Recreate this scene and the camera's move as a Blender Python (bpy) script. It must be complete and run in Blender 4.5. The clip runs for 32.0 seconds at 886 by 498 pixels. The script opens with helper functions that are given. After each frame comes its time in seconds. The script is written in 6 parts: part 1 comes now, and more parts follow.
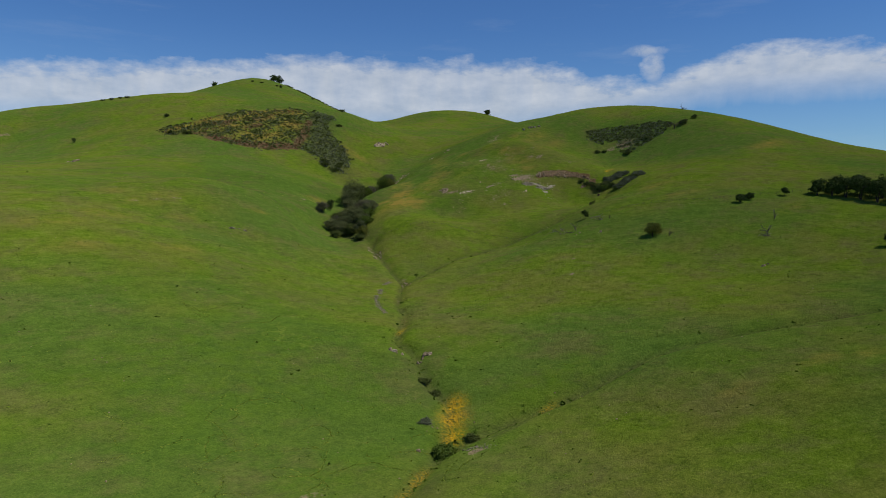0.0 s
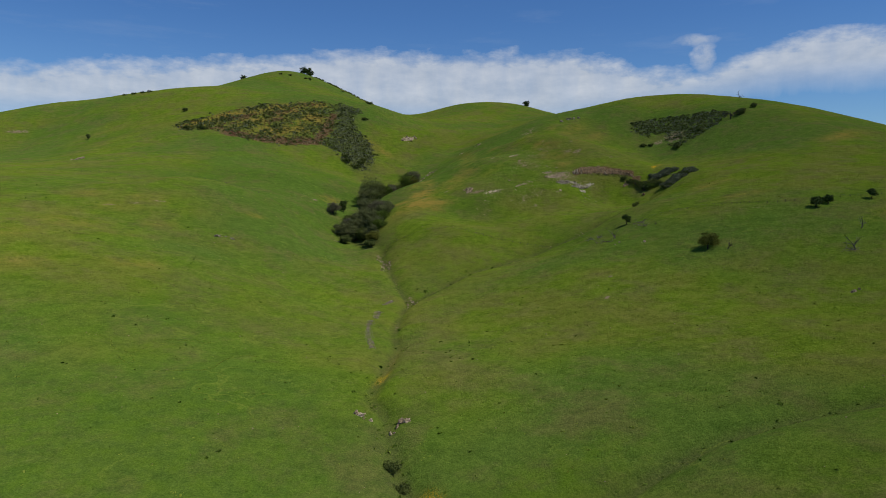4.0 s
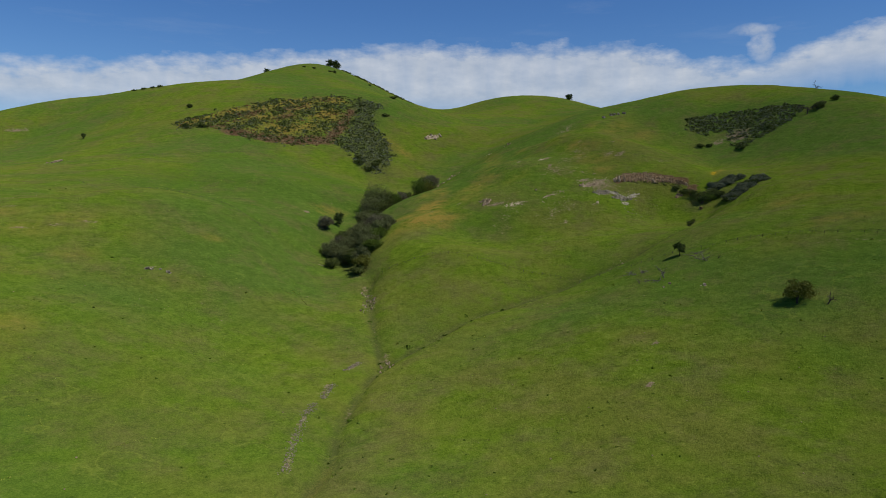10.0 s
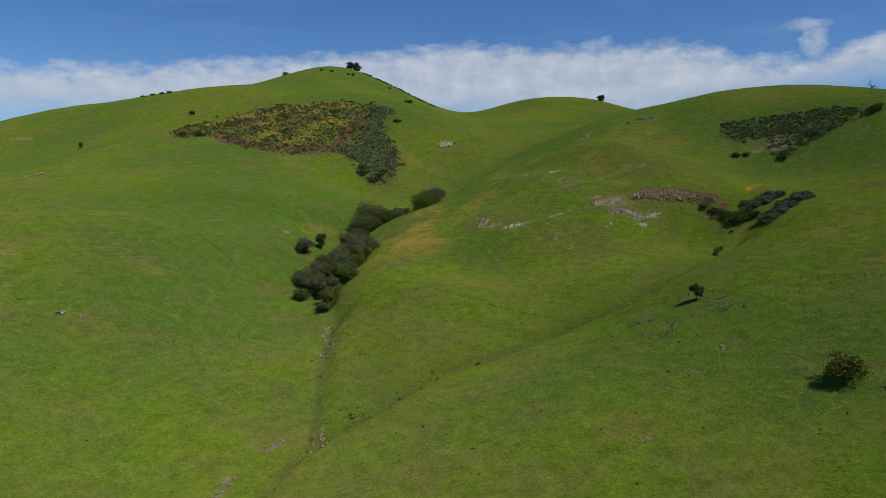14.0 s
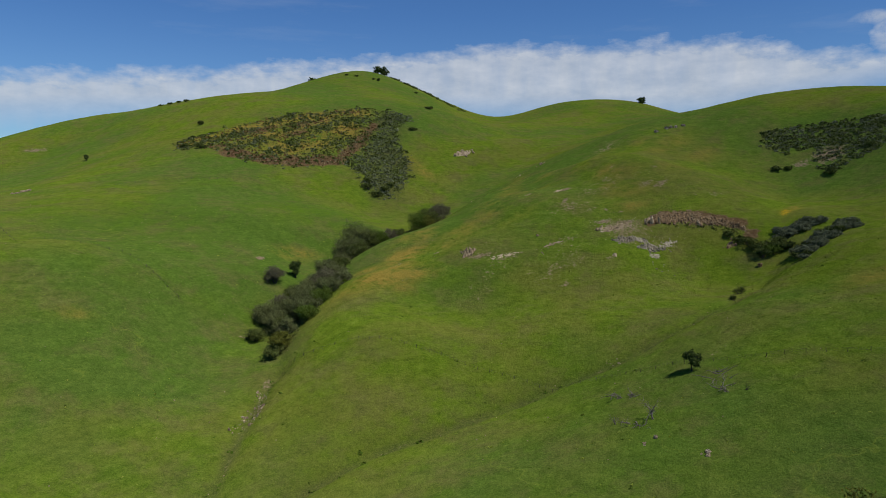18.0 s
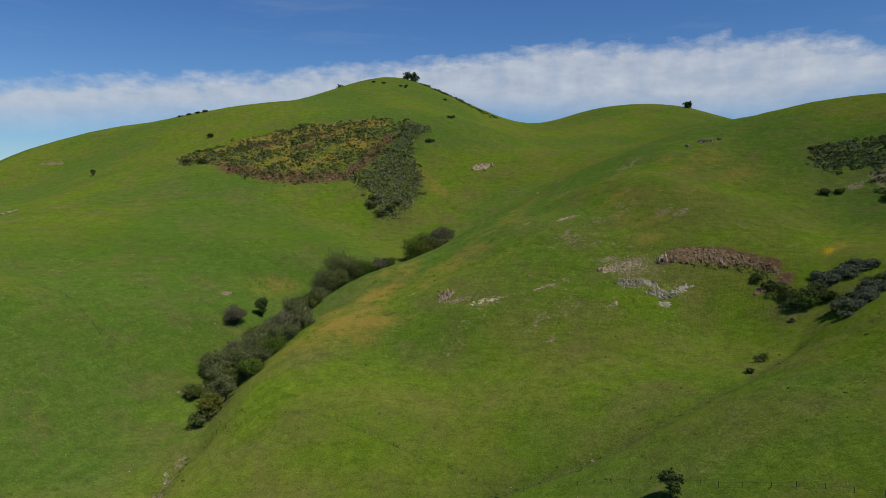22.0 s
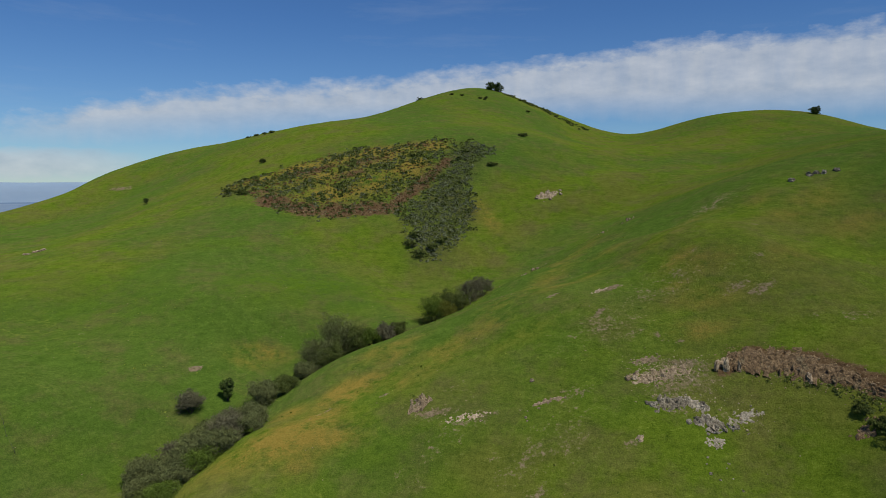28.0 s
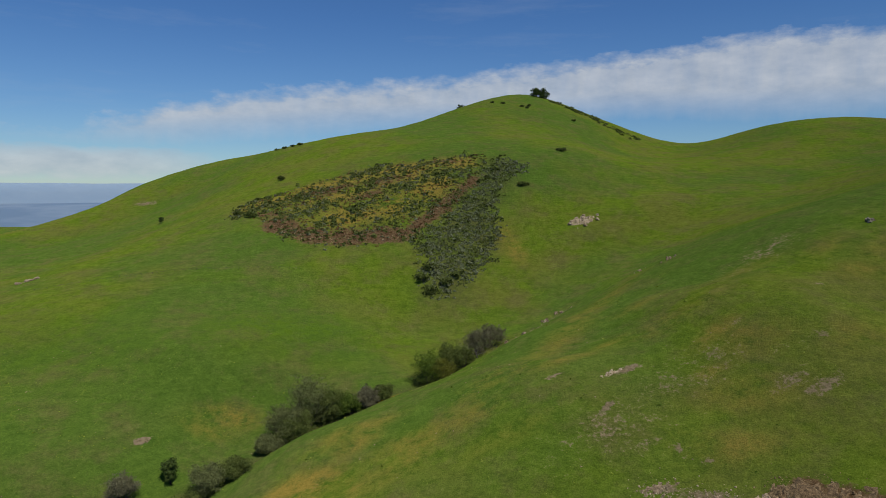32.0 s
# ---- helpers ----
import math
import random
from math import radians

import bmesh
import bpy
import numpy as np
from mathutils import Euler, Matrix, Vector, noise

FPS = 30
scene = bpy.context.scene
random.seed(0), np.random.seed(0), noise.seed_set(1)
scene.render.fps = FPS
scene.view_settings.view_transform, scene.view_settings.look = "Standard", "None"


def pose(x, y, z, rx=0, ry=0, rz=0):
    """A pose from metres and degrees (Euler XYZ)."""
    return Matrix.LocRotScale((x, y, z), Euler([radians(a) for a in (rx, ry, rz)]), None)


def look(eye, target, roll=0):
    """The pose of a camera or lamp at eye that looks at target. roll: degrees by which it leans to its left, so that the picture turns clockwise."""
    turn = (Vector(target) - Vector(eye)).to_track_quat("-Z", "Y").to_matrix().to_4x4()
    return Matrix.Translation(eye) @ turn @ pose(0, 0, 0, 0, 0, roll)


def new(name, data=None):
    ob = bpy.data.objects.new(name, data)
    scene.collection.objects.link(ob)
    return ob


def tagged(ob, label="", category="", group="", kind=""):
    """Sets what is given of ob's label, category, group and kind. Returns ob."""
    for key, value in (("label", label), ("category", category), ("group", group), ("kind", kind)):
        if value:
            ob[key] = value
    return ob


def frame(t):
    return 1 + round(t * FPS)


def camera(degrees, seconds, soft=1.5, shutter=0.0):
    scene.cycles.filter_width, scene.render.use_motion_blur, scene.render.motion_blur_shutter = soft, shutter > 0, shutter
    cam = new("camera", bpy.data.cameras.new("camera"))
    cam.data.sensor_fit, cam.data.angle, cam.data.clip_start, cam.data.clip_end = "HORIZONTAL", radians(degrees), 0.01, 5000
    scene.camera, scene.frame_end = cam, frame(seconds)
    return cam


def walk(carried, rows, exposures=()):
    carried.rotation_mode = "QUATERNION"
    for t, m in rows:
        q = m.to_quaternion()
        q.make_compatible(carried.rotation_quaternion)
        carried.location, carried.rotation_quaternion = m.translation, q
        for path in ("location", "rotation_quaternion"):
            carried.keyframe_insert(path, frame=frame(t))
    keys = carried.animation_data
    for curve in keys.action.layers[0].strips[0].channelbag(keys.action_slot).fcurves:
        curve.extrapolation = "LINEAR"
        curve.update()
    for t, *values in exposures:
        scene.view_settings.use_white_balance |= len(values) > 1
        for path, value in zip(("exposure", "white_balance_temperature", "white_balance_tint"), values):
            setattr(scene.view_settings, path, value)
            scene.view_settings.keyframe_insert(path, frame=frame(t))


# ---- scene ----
# ---- camera ----
cam = camera(68.57, 32.0, soft=0.6)
PATH = [
    (0.0, pose(0.00, 0.00, 80.00, 85.506, 0.017, -39.702)),
    (0.5, pose(5.99, 3.95, 80.56, 85.517, 0.040, -39.278)),
    (1.0, pose(11.97, 7.91, 81.12, 85.527, 0.061, -38.750)),
    (1.5, pose(17.90, 11.90, 81.70, 85.537, 0.080, -38.168)),
    (2.0, pose(23.79, 15.94, 82.31, 85.545, 0.096, -37.661)),
    (2.5, pose(29.61, 20.03, 82.95, 85.476, 0.106, -37.231)),
    (3.0, pose(35.33, 24.18, 83.64, 85.303, 0.111, -36.749)),
    (3.5, pose(40.96, 28.42, 84.37, 85.142, 0.108, -36.288)),
    (5.5, pose(62.78, 46.09, 87.71, 84.327, 0.043, -34.611)),
    (6.0, pose(68.15, 50.67, 88.61, 84.309, 0.018, -34.241)),
    (6.5, pose(73.51, 55.29, 89.53, 84.268, -0.007, -33.901)),
    (7.0, pose(78.88, 59.92, 90.46, 84.273, -0.033, -33.659)),
    (7.5, pose(84.26, 64.51, 91.40, 84.277, -0.057, -33.361)),
    (8.0, pose(89.65, 69.03, 92.36, 84.278, -0.079, -33.060)),
    (8.5, pose(95.05, 73.44, 93.33, 84.277, -0.096, -32.733)),
    (9.0, pose(100.47, 77.68, 94.32, 84.300, -0.108, -32.428)),
    (9.5, pose(105.91, 81.74, 95.32, 84.307, -0.114, -32.105)),
    (10.0, pose(111.41, 85.61, 96.36, 84.387, -0.114, -31.724)),
    (10.5, pose(116.99, 89.34, 97.44, 84.389, -0.110, -31.264)),
    (11.0, pose(122.69, 92.93, 98.60, 84.410, -0.104, -30.817)),
    (11.5, pose(128.53, 96.41, 99.83, 84.452, -0.097, -30.395)),
    (12.0, pose(134.51, 99.78, 101.13, 84.437, -0.088, -29.958)),
    (12.5, pose(140.63, 103.02, 102.47, 84.469, -0.079, -29.483)),
    (13.0, pose(146.86, 106.15, 103.85, 84.450, -0.070, -29.021)),
    (13.5, pose(153.19, 109.14, 105.23, 84.416, -0.060, -28.603)),
    (15.5, pose(178.99, 120.32, 110.86, 84.394, -0.020, -26.747)),
    (16.0, pose(185.38, 123.04, 112.29, 84.428, -0.011, -26.195)),
    (16.5, pose(191.70, 125.80, 113.72, 84.416, -0.002, -25.556)),
    (17.0, pose(197.95, 128.59, 115.16, 84.406, 0.005, -24.947)),
    (17.5, pose(204.14, 131.44, 116.62, 84.441, 0.011, -24.319)),
    (18.0, pose(210.27, 134.36, 118.10, 84.426, 0.013, -23.644)),
    (18.5, pose(216.37, 137.36, 119.60, 84.432, 0.012, -23.040)),
    (19.0, pose(222.44, 140.46, 121.13, 84.466, 0.006, -22.433)),
    (19.5, pose(228.49, 143.66, 122.69, 84.453, -0.004, -21.969)),
    (20.0, pose(234.52, 146.99, 124.29, 84.486, -0.016, -21.450)),
    (20.5, pose(240.50, 150.43, 125.95, 84.492, -0.026, -20.836)),
    (21.0, pose(246.43, 153.99, 127.66, 84.521, -0.031, -20.225)),
    (21.5, pose(252.29, 157.67, 129.45, 84.492, -0.029, -19.573)),
    (22.0, pose(258.09, 161.46, 131.30, 84.536, -0.018, -18.976)),
    (22.5, pose(263.82, 165.35, 133.19, 84.554, -0.000, -18.288)),
    (23.0, pose(269.50, 169.32, 135.11, 84.568, 0.025, -17.650)),
    (23.5, pose(275.11, 173.35, 137.05, 84.574, 0.055, -17.028)),
    (24.0, pose(280.67, 177.44, 138.99, 84.604, 0.088, -16.358)),
    (24.5, pose(286.20, 181.60, 140.95, 84.634, 0.118, -15.695)),
    (25.0, pose(291.71, 185.82, 142.93, 84.614, 0.142, -14.999)),
    (25.5, pose(297.20, 190.11, 144.91, 84.642, 0.158, -14.167)),
    (27.5, pose(318.29, 208.37, 152.98, 84.637, 0.153, -9.856)),
    (28.0, pose(323.17, 213.33, 155.05, 84.641, 0.146, -8.804)),
    (28.5, pose(327.83, 218.48, 157.14, 84.642, 0.139, -7.679)),
    (29.0, pose(332.29, 223.80, 159.25, 84.639, 0.129, -6.733)),
    (29.5, pose(336.60, 229.26, 161.39, 84.630, 0.114, -6.063)),
    (30.0, pose(340.81, 234.84, 163.54, 84.643, 0.088, -5.432)),
    (30.5, pose(344.94, 240.50, 165.71, 84.638, 0.050, -4.754)),
    (31.0, pose(349.02, 246.23, 167.90, 84.630, 0.002, -4.254)),
    (31.5, pose(353.07, 252.00, 170.09, 84.616, -0.052, -3.839)),
    (32.0, pose(357.10, 257.79, 172.29, 84.600, -0.111, -3.506)),
]
walk(cam, PATH, exposures=((0.0, -0.08), (13.0, -0.09), (24.0, -0.16), (32.0, -0.27)))

# ---- light ----
SUN_DIR = Vector((0.49, -0.86, 1.55)).normalized()
sun = new("sun", bpy.data.lights.new("sun", "SUN"))
sun.data.energy, sun.data.angle, sun.data.color = 4.4, radians(0.5), (1.0, 0.96, 0.88)
sun.matrix_world = look((0, 0, 0), -SUN_DIR)


class Nodes:
    """Short hand for a node tree."""

    def __init__(self, tree):
        self.t = tree
        tree.nodes.clear()

    def n(self, kind, **kw):
        node = self.t.nodes.new(kind)
        for k, v in kw.items():
            if k == "op":
                node.operation = v
            elif k == "ins":
                for i, val in v.items():
                    self.feed(node.inputs[i], val)
        return node

    def feed(self, socket, val):
        if isinstance(val, bpy.types.NodeSocket):
            self.t.links.new(val, socket)
        else:
            socket.default_value = val

    def math(self, op, a, b=0.0, c=0.0, clamp=False):
        m = self.n("ShaderNodeMath", op=op, ins={0: a, 1: b, 2: c})
        m.use_clamp = clamp
        return m.outputs[0]

    def ramp(self, fac, stops, linear=True):
        r = self.n("ShaderNodeValToRGB", ins={0: fac})
        el = r.color_ramp.elements
        while len(el) < len(stops):
            el.new(0.5)
        for e, (p, c) in zip(el, stops):
            e.position = p
            e.color = (c, c, c, 1) if isinstance(c, (int, float)) else (*c, 1)
        if not linear:
            r.color_ramp.interpolation = "EASE"
        return r.outputs[0]

    def mix(self, fac, a, b):
        m = self.n("ShaderNodeMix")
        m.data_type = "RGBA"
        self.feed(m.inputs[0], fac)
        for i, v in ((6, a), (7, b)):
            self.feed(m.inputs[i], v if isinstance(v, bpy.types.NodeSocket) else (*v, 1))
        return m.outputs[2]

    def noise(self, vec, scale, detail=4.0, rough=0.55):
        t = self.n("ShaderNodeTexNoise")
        self.feed(t.inputs["Vector"], vec)
        t.inputs["Scale"].default_value, t.inputs["Detail"].default_value, t.inputs["Roughness"].default_value = scale, detail, rough
        return t.outputs["Fac"]


world = bpy.data.worlds.new("world")
scene.world = world
world.use_nodes = True
wn = Nodes(world.node_tree)
sky = wn.n("ShaderNodeTexSky")
sky.sky_type, sky.sun_disc = "NISHITA", False
sky.sun_elevation = math.asin(SUN_DIR.z)
sky.sun_rotation = math.atan2(SUN_DIR.x, SUN_DIR.y)
sky.altitude, sky.air_density, sky.dust_density, sky.ozone_density = 300, 1.0, 0.05, 4.0
way = wn.n("ShaderNodeTexCoord").outputs["Generated"]
sep = wn.n("ShaderNodeSeparateXYZ", ins={0: way})
az = wn.math("MULTIPLY", wn.math("ARCTAN2", sep.outputs[0], sep.outputs[1]), 57.2958)
el = wn.math("MULTIPLY", wn.math("ARCSINE", sep.outputs[2]), 57.2958)
azel = wn.n("ShaderNodeCombineXYZ", ins={0: az, 1: el, 2: 0.0}).outputs[0]


def stretched(sx, sy, off=0.0):
    return wn.n("ShaderNodeCombineXYZ", ins={0: wn.math("MULTIPLY_ADD", az, sx, off), 1: wn.math("MULTIPLY", el, sy), 2: off}).outputs[0]


u = wn.math("MULTIPLY_ADD", az, 1 / 120, 40 / 120)          # bearing -40..80 degrees


def bearing(b):
    return (b + 40) / 120


# the long cloud bank: its upper and lower rim (degrees / 20) by bearing
top = wn.ramp(u, [(bearing(-27), 0.20), (bearing(-20), 0.32), (bearing(-12), 0.40), (bearing(0), 0.455), (bearing(14), 0.525), (bearing(28), 0.59),
                  (bearing(47), 0.58), (bearing(53), 0.50), (bearing(57), 0.47), (bearing(62), 0.56), (bearing(66), 0.60), (bearing(76), 0.53)])
low = wn.ramp(u, [(bearing(-27), 0.20), (bearing(-20), 0.19), (bearing(-5), 0.26), (bearing(18), 0.315), (bearing(30), 0.30), (bearing(45), 0.28),
                  (bearing(54), 0.34), (bearing(63), 0.40), (bearing(78), 0.38)])
puff = wn.math("ADD", wn.math("MULTIPLY", wn.noise(stretched(0.35, 0.75), 1.0, 7.0, 0.6), 2.0), -1.0)
wisp = wn.math("ADD", wn.math("MULTIPLY", wn.noise(stretched(0.55, 0.12, 7.0), 1.0, 6.0, 0.6), 2.0), -1.0)
edge = wn.math("SUBTRACT", wn.math("MULTIPLY", top, 20.0), wn.math("SUBTRACT", el, wn.math("MULTIPLY", puff, 1.7)))
upper = wn.math("MULTIPLY", wn.math("ADD", edge, 0.25), 0.75, clamp=True)
foot = wn.math("SUBTRACT", wn.math("SUBTRACT", el, wn.math("MULTIPLY", wisp, 0.8)), wn.math("MULTIPLY", low, 20.0))
lower = wn.math("MULTIPLY", wn.math("ADD", foot, 0.7), 0.42, clamp=True)
bank = wn.math("MULTIPLY", upper, lower)
veil = wn.math("MULTIPLY_ADD", wisp, 0.30, 0.86, clamp=True)
bank = wn.math("MULTIPLY", bank, veil)
# a small detached tower of cloud
def tuft_of_cloud(bear, high, wide, tall):
    du = wn.math("DIVIDE", wn.math("ADD", wn.math("SUBTRACT", az, bear), wn.math("MULTIPLY", puff, 0.9)), wide)
    dv = wn.math("DIVIDE", wn.math("ADD", wn.math("SUBTRACT", el, high), wn.math("MULTIPLY", puff, 0.35)), tall)
    return wn.math("SUBTRACT", 1.0, wn.math("ADD", wn.math("MULTIPLY", du, du), wn.math("MULTIPLY", dv, dv)), clamp=True)


shred = wn.math("MULTIPLY_ADD", wn.noise(stretched(0.9, 0.9, 4.0), 1.0, 7.0, 0.7), 3.0, -0.55, clamp=True)
tower = wn.math("MAXIMUM", tuft_of_cloud(56.7, 11.9, 1.9, 0.55), tuft_of_cloud(57.3, 10.7, 0.95, 1.6))
# the low bank over the plain
lu = wn.math("DIVIDE", wn.math("ADD", az, 31.0), 16.0)
lv = wn.math("DIVIDE", wn.math("SUBTRACT", wn.math("ADD", el, wn.math("MULTIPLY", puff, 0.7)), 1.9), 1.35)
low_bank = wn.math("SUBTRACT", 1.0, wn.math("ADD", wn.math("POWER", wn.math("ABSOLUTE", lu), 4.0), wn.math("POWER", wn.math("ABSOLUTE", lv), 3.0)), clamp=True)
cloud = wn.math("MAXIMUM", wn.math("MAXIMUM", bank, wn.math("MULTIPLY", wn.math("MULTIPLY", tower, shred), 0.68)), wn.math("MULTIPLY", low_bank, 0.8))
faint = wn.math("MULTIPLY", wn.math("SUBTRACT", wn.noise(stretched(0.06, 0.35, 3.0), 1.0, 6.0, 0.65), 0.55, clamp=True), 0.5)
cloud = wn.math("MAXIMUM", cloud, faint)
grey = wn.ramp(wn.math("MULTIPLY_ADD", puff, 0.5, 0.5), [(0.25, (5.2, 5.9, 6.9)), (0.7, (7.9, 8.2, 8.6))])
deep = wn.n("ShaderNodeMix")
deep.data_type, deep.blend_type = "RGBA", "MULTIPLY"
wn.feed(deep.inputs[0], 1.0)
wn.feed(deep.inputs[6], sky.outputs[0])
wn.feed(deep.inputs[7], wn.ramp(wn.math("DIVIDE", el, 40.0), [(0.0, (0.72, 0.92, 1.12)), (0.35, (0.50, 0.78, 1.12)), (1.0, (0.42, 0.70, 1.08))]))
sky_mix = wn.mix(wn.math("MULTIPLY", cloud, 0.86), deep.outputs[2], grey)
bg = wn.n("ShaderNodeBackground", ins={0: sky_mix, 1: 0.085})
wn.t.links.new(bg.outputs[0], wn.n("ShaderNodeOutputWorld").inputs[0])
# ---- materials ----
def material(name):
    m = bpy.data.materials.new(name)
    m.use_nodes = True
    return m, Nodes(m.node_tree)


def finish(k, colour, rough=0.9, bump=None, strength=0.3, dist=0.1, spec=0.2, metal=0.0):
    b = k.n("ShaderNodeBsdfPrincipled")
    k.feed(b.inputs["Base Color"], colour if isinstance(colour, bpy.types.NodeSocket) else (*colour, 1))
    k.feed(b.inputs["Roughness"], rough)
    b.inputs["Specular IOR Level"].default_value = spec
    b.inputs["Metallic"].default_value = metal
    b.inputs["Diffuse Roughness"].default_value = 1.0
    if bump is not None:
        bm_ = k.n("ShaderNodeBump", ins={"Height": bump})
        bm_.inputs["Strength"].default_value, bm_.inputs["Distance"].default_value = strength, dist
        k.t.links.new(bm_.outputs[0], b.inputs["Normal"])
    k.t.links.new(b.outputs[0], k.n("ShaderNodeOutputMaterial").inputs[0])


def grass_material():
    m, k = material("grass")
    p = k.n("ShaderNodeTexCoord").outputs["Object"]
    big, mid = k.noise(p, 0.006, 4, 0.55), k.noise(p, 0.035, 5, 0.6)
    small, fine = k.noise(p, 0.22, 6, 0.65), k.noise(p, 2.3, 4, 0.72)
    tuft = k.noise(p, 0.75, 6, 0.72)
    sp = k.n("ShaderNodeSeparateXYZ", ins={0: p})
    contour = k.noise(k.n("ShaderNodeCombineXYZ", ins={0: k.math("MULTIPLY", sp.outputs[0], 0.10), 1: k.math("MULTIPLY", sp.outputs[1], 0.10), 2: k.math("MULTIPLY", sp.outputs[2], 1.1)}).outputs[0], 1.0, 5, 0.65)
    blend = k.math("ADD", k.math("MULTIPLY", small, 0.22), k.math("ADD", k.math("MULTIPLY", tuft, 0.28), k.math("ADD", k.math("MULTIPLY", fine, 0.36), k.math("MULTIPLY", contour, 0.14))))
    g = k.ramp(blend, [(0.36, (0.036, 0.064, 0.006)), (0.45, (0.074, 0.116, 0.010)), (0.54, (0.112, 0.162, 0.014)), (0.65, (0.200, 0.245, 0.036))])
    g = k.mix(k.math("MULTIPLY", k.ramp(mid, [(0.42, 0.0), (0.60, 1.0)]), 0.72), g, k.ramp(blend, [(0.4, (0.072, 0.088, 0.014)), (0.62, (0.185, 0.180, 0.036))]))
    g = k.mix(k.math("MULTIPLY", k.ramp(big, [(0.45, 0.0), (0.58, 1.0)]), 0.75), g, k.ramp(blend, [(0.4, (0.036, 0.078, 0.012)), (0.62, (0.098, 0.160, 0.026))]))
    g = k.mix(k.math("MULTIPLY", k.ramp(k.noise(p, 0.05, 6, 0.7), [(0.48, 0.0), (0.66, 1.0)]), 0.58), g, k.ramp(blend, [(0.4, (0.070, 0.066, 0.022)), (0.62, (0.170, 0.148, 0.052))]))
    att = {}
    for key in ("dry", "soil", "lush", "bloom", "red", "plain_haze", "litter"):
        a = k.n("ShaderNodeAttribute")
        a.attribute_name = key
        att[key] = a.outputs["Fac"]
    g = k.mix(k.math("MULTIPLY", att["lush"], k.ramp(small, [(0.38, 0.05), (0.62, 0.75)])), g, k.ramp(fine, [(0.3, (0.046, 0.090, 0.004)), (0.7, (0.096, 0.160, 0.009))]))
    ragged = k.math("ADD", k.math("MULTIPLY", k.math("SUBTRACT", small, 0.5), 1.5), k.math("MULTIPLY", k.math("SUBTRACT", mid, 0.5), 1.2))
    dry = k.math("MULTIPLY", k.math("ADD", k.math("MULTIPLY", ragged, 2.6), k.math("MULTIPLY_ADD", k.math("SUBTRACT", tuft, 0.5), 1.6, 0.78)), att["dry"], clamp=True)
    g = k.mix(dry, g, k.ramp(fine, [(0.32, (0.135, 0.108, 0.016)), (0.68, (0.300, 0.215, 0.046))]))
    soil = k.ramp(k.math("ADD", att["soil"], k.math("ADD", k.math("MULTIPLY", ragged, 0.7), k.math("MULTIPLY", k.math("SUBTRACT", tuft, 0.5), 1.6))), [(0.48, 0.0), (0.72, 1.0)])
    soil = k.math("MULTIPLY", soil, k.ramp(att["soil"], [(0.02, 0.0), (0.15, 1.0)]))
    g = k.mix(soil, g, k.ramp(tuft, [(0.3, (0.10, 0.074, 0.040)), (0.7, (0.28, 0.215, 0.130))]))
    lit = k.math("MULTIPLY", att["litter"], k.ramp(tuft, [(0.3, 1.0), (0.68, 0.55)]), clamp=True)
    g = k.mix(lit, g, k.ramp(fine, [(0.35, (0.040, 0.048, 0.014)), (0.7, (0.110, 0.105, 0.040))]))
    red = k.ramp(k.math("ADD", att["red"], k.math("ADD", k.math("MULTIPLY", ragged, 0.8), k.math("SUBTRACT", tuft, 0.5))), [(0.4, 0.0), (0.62, 1.0)])
    red = k.math("MULTIPLY", red, k.ramp(att["red"], [(0.05, 0.0), (0.25, 1.0)]))
    g = k.mix(red, g, k.ramp(tuft, [(0.30, (0.046, 0.028, 0.014)), (0.5, (0.115, 0.070, 0.034)), (0.70, (0.200, 0.140, 0.072))]))
    trail = k.ramp(k.math("ABSOLUTE", k.math("SUBTRACT", k.noise(p, 0.03, 5, 0.5), 0.5)), [(0.0, 1.0), (0.003, 0.6), (0.006, 0.0)])
    trail = k.math("MULTIPLY", trail, k.ramp(k.noise(p, 0.012, 3, 0.5), [(0.5, 0.0), (0.62, 0.42)]))
    g = k.mix(trail, g, k.ramp(fine, [(0.35, (0.13, 0.17, 0.018)), (0.7, (0.23, 0.25, 0.045))]))
    speck = k.ramp(k.noise(p, 2.0, 3, 0.8), [(0.48, 0.0), (0.56, 1.0)])
    g = k.mix(k.math("MULTIPLY", speck, att["bloom"]), g, (0.74, 0.40, 0.01))
    # pale seed heads and dark clumps
    g = k.mix(k.math("MULTIPLY", k.ramp(tuft, [(0.62, 0.0), (0.74, 1.0)]), 0.35), g, (0.16, 0.19, 0.05))
    g = k.mix(k.math("MULTIPLY", k.ramp(k.noise(p, 0.35, 7, 0.75), [(0.30, 1.0), (0.40, 0.0)]), 0.40), g, (0.034, 0.064, 0.006))
    # aerial haze put into the ground colour: the far plain turns blue-grey
    g = k.mix(att["plain_haze"], g, k.ramp(k.noise(p, 0.0035, 3, 0.6), [(0.4, (0.12, 0.175, 0.250)), (0.6, (0.16, 0.215, 0.285))]))
    bump = k.math("ADD", k.math("MULTIPLY", small, 0.9), k.math("ADD", k.math("MULTIPLY", tuft, 0.8), k.math("MULTIPLY", fine, 0.5)))
    finish(k, g, 1.0, bump, 0.68, 0.75, 0.0)
    return m


M_GRASS = grass_material()


def leaf_material(name, dark, mid, light, rough=0.65):
    m, k = material(name)
    r = k.n("ShaderNodeNewGeometry").outputs["Random Per Island"]
    p = k.n("ShaderNodeTexCoord").outputs["Object"]
    f = k.math("ADD", k.math("MULTIPLY", r, 0.26), k.math("MULTIPLY_ADD", k.noise(p, 0.55, 4, 0.65), 1.2, -0.22))
    col = k.ramp(f, [(0.2, dark), (0.5, mid), (0.85, light)])
    finish(k, col, 0.85, None, spec=0.06)
    return m


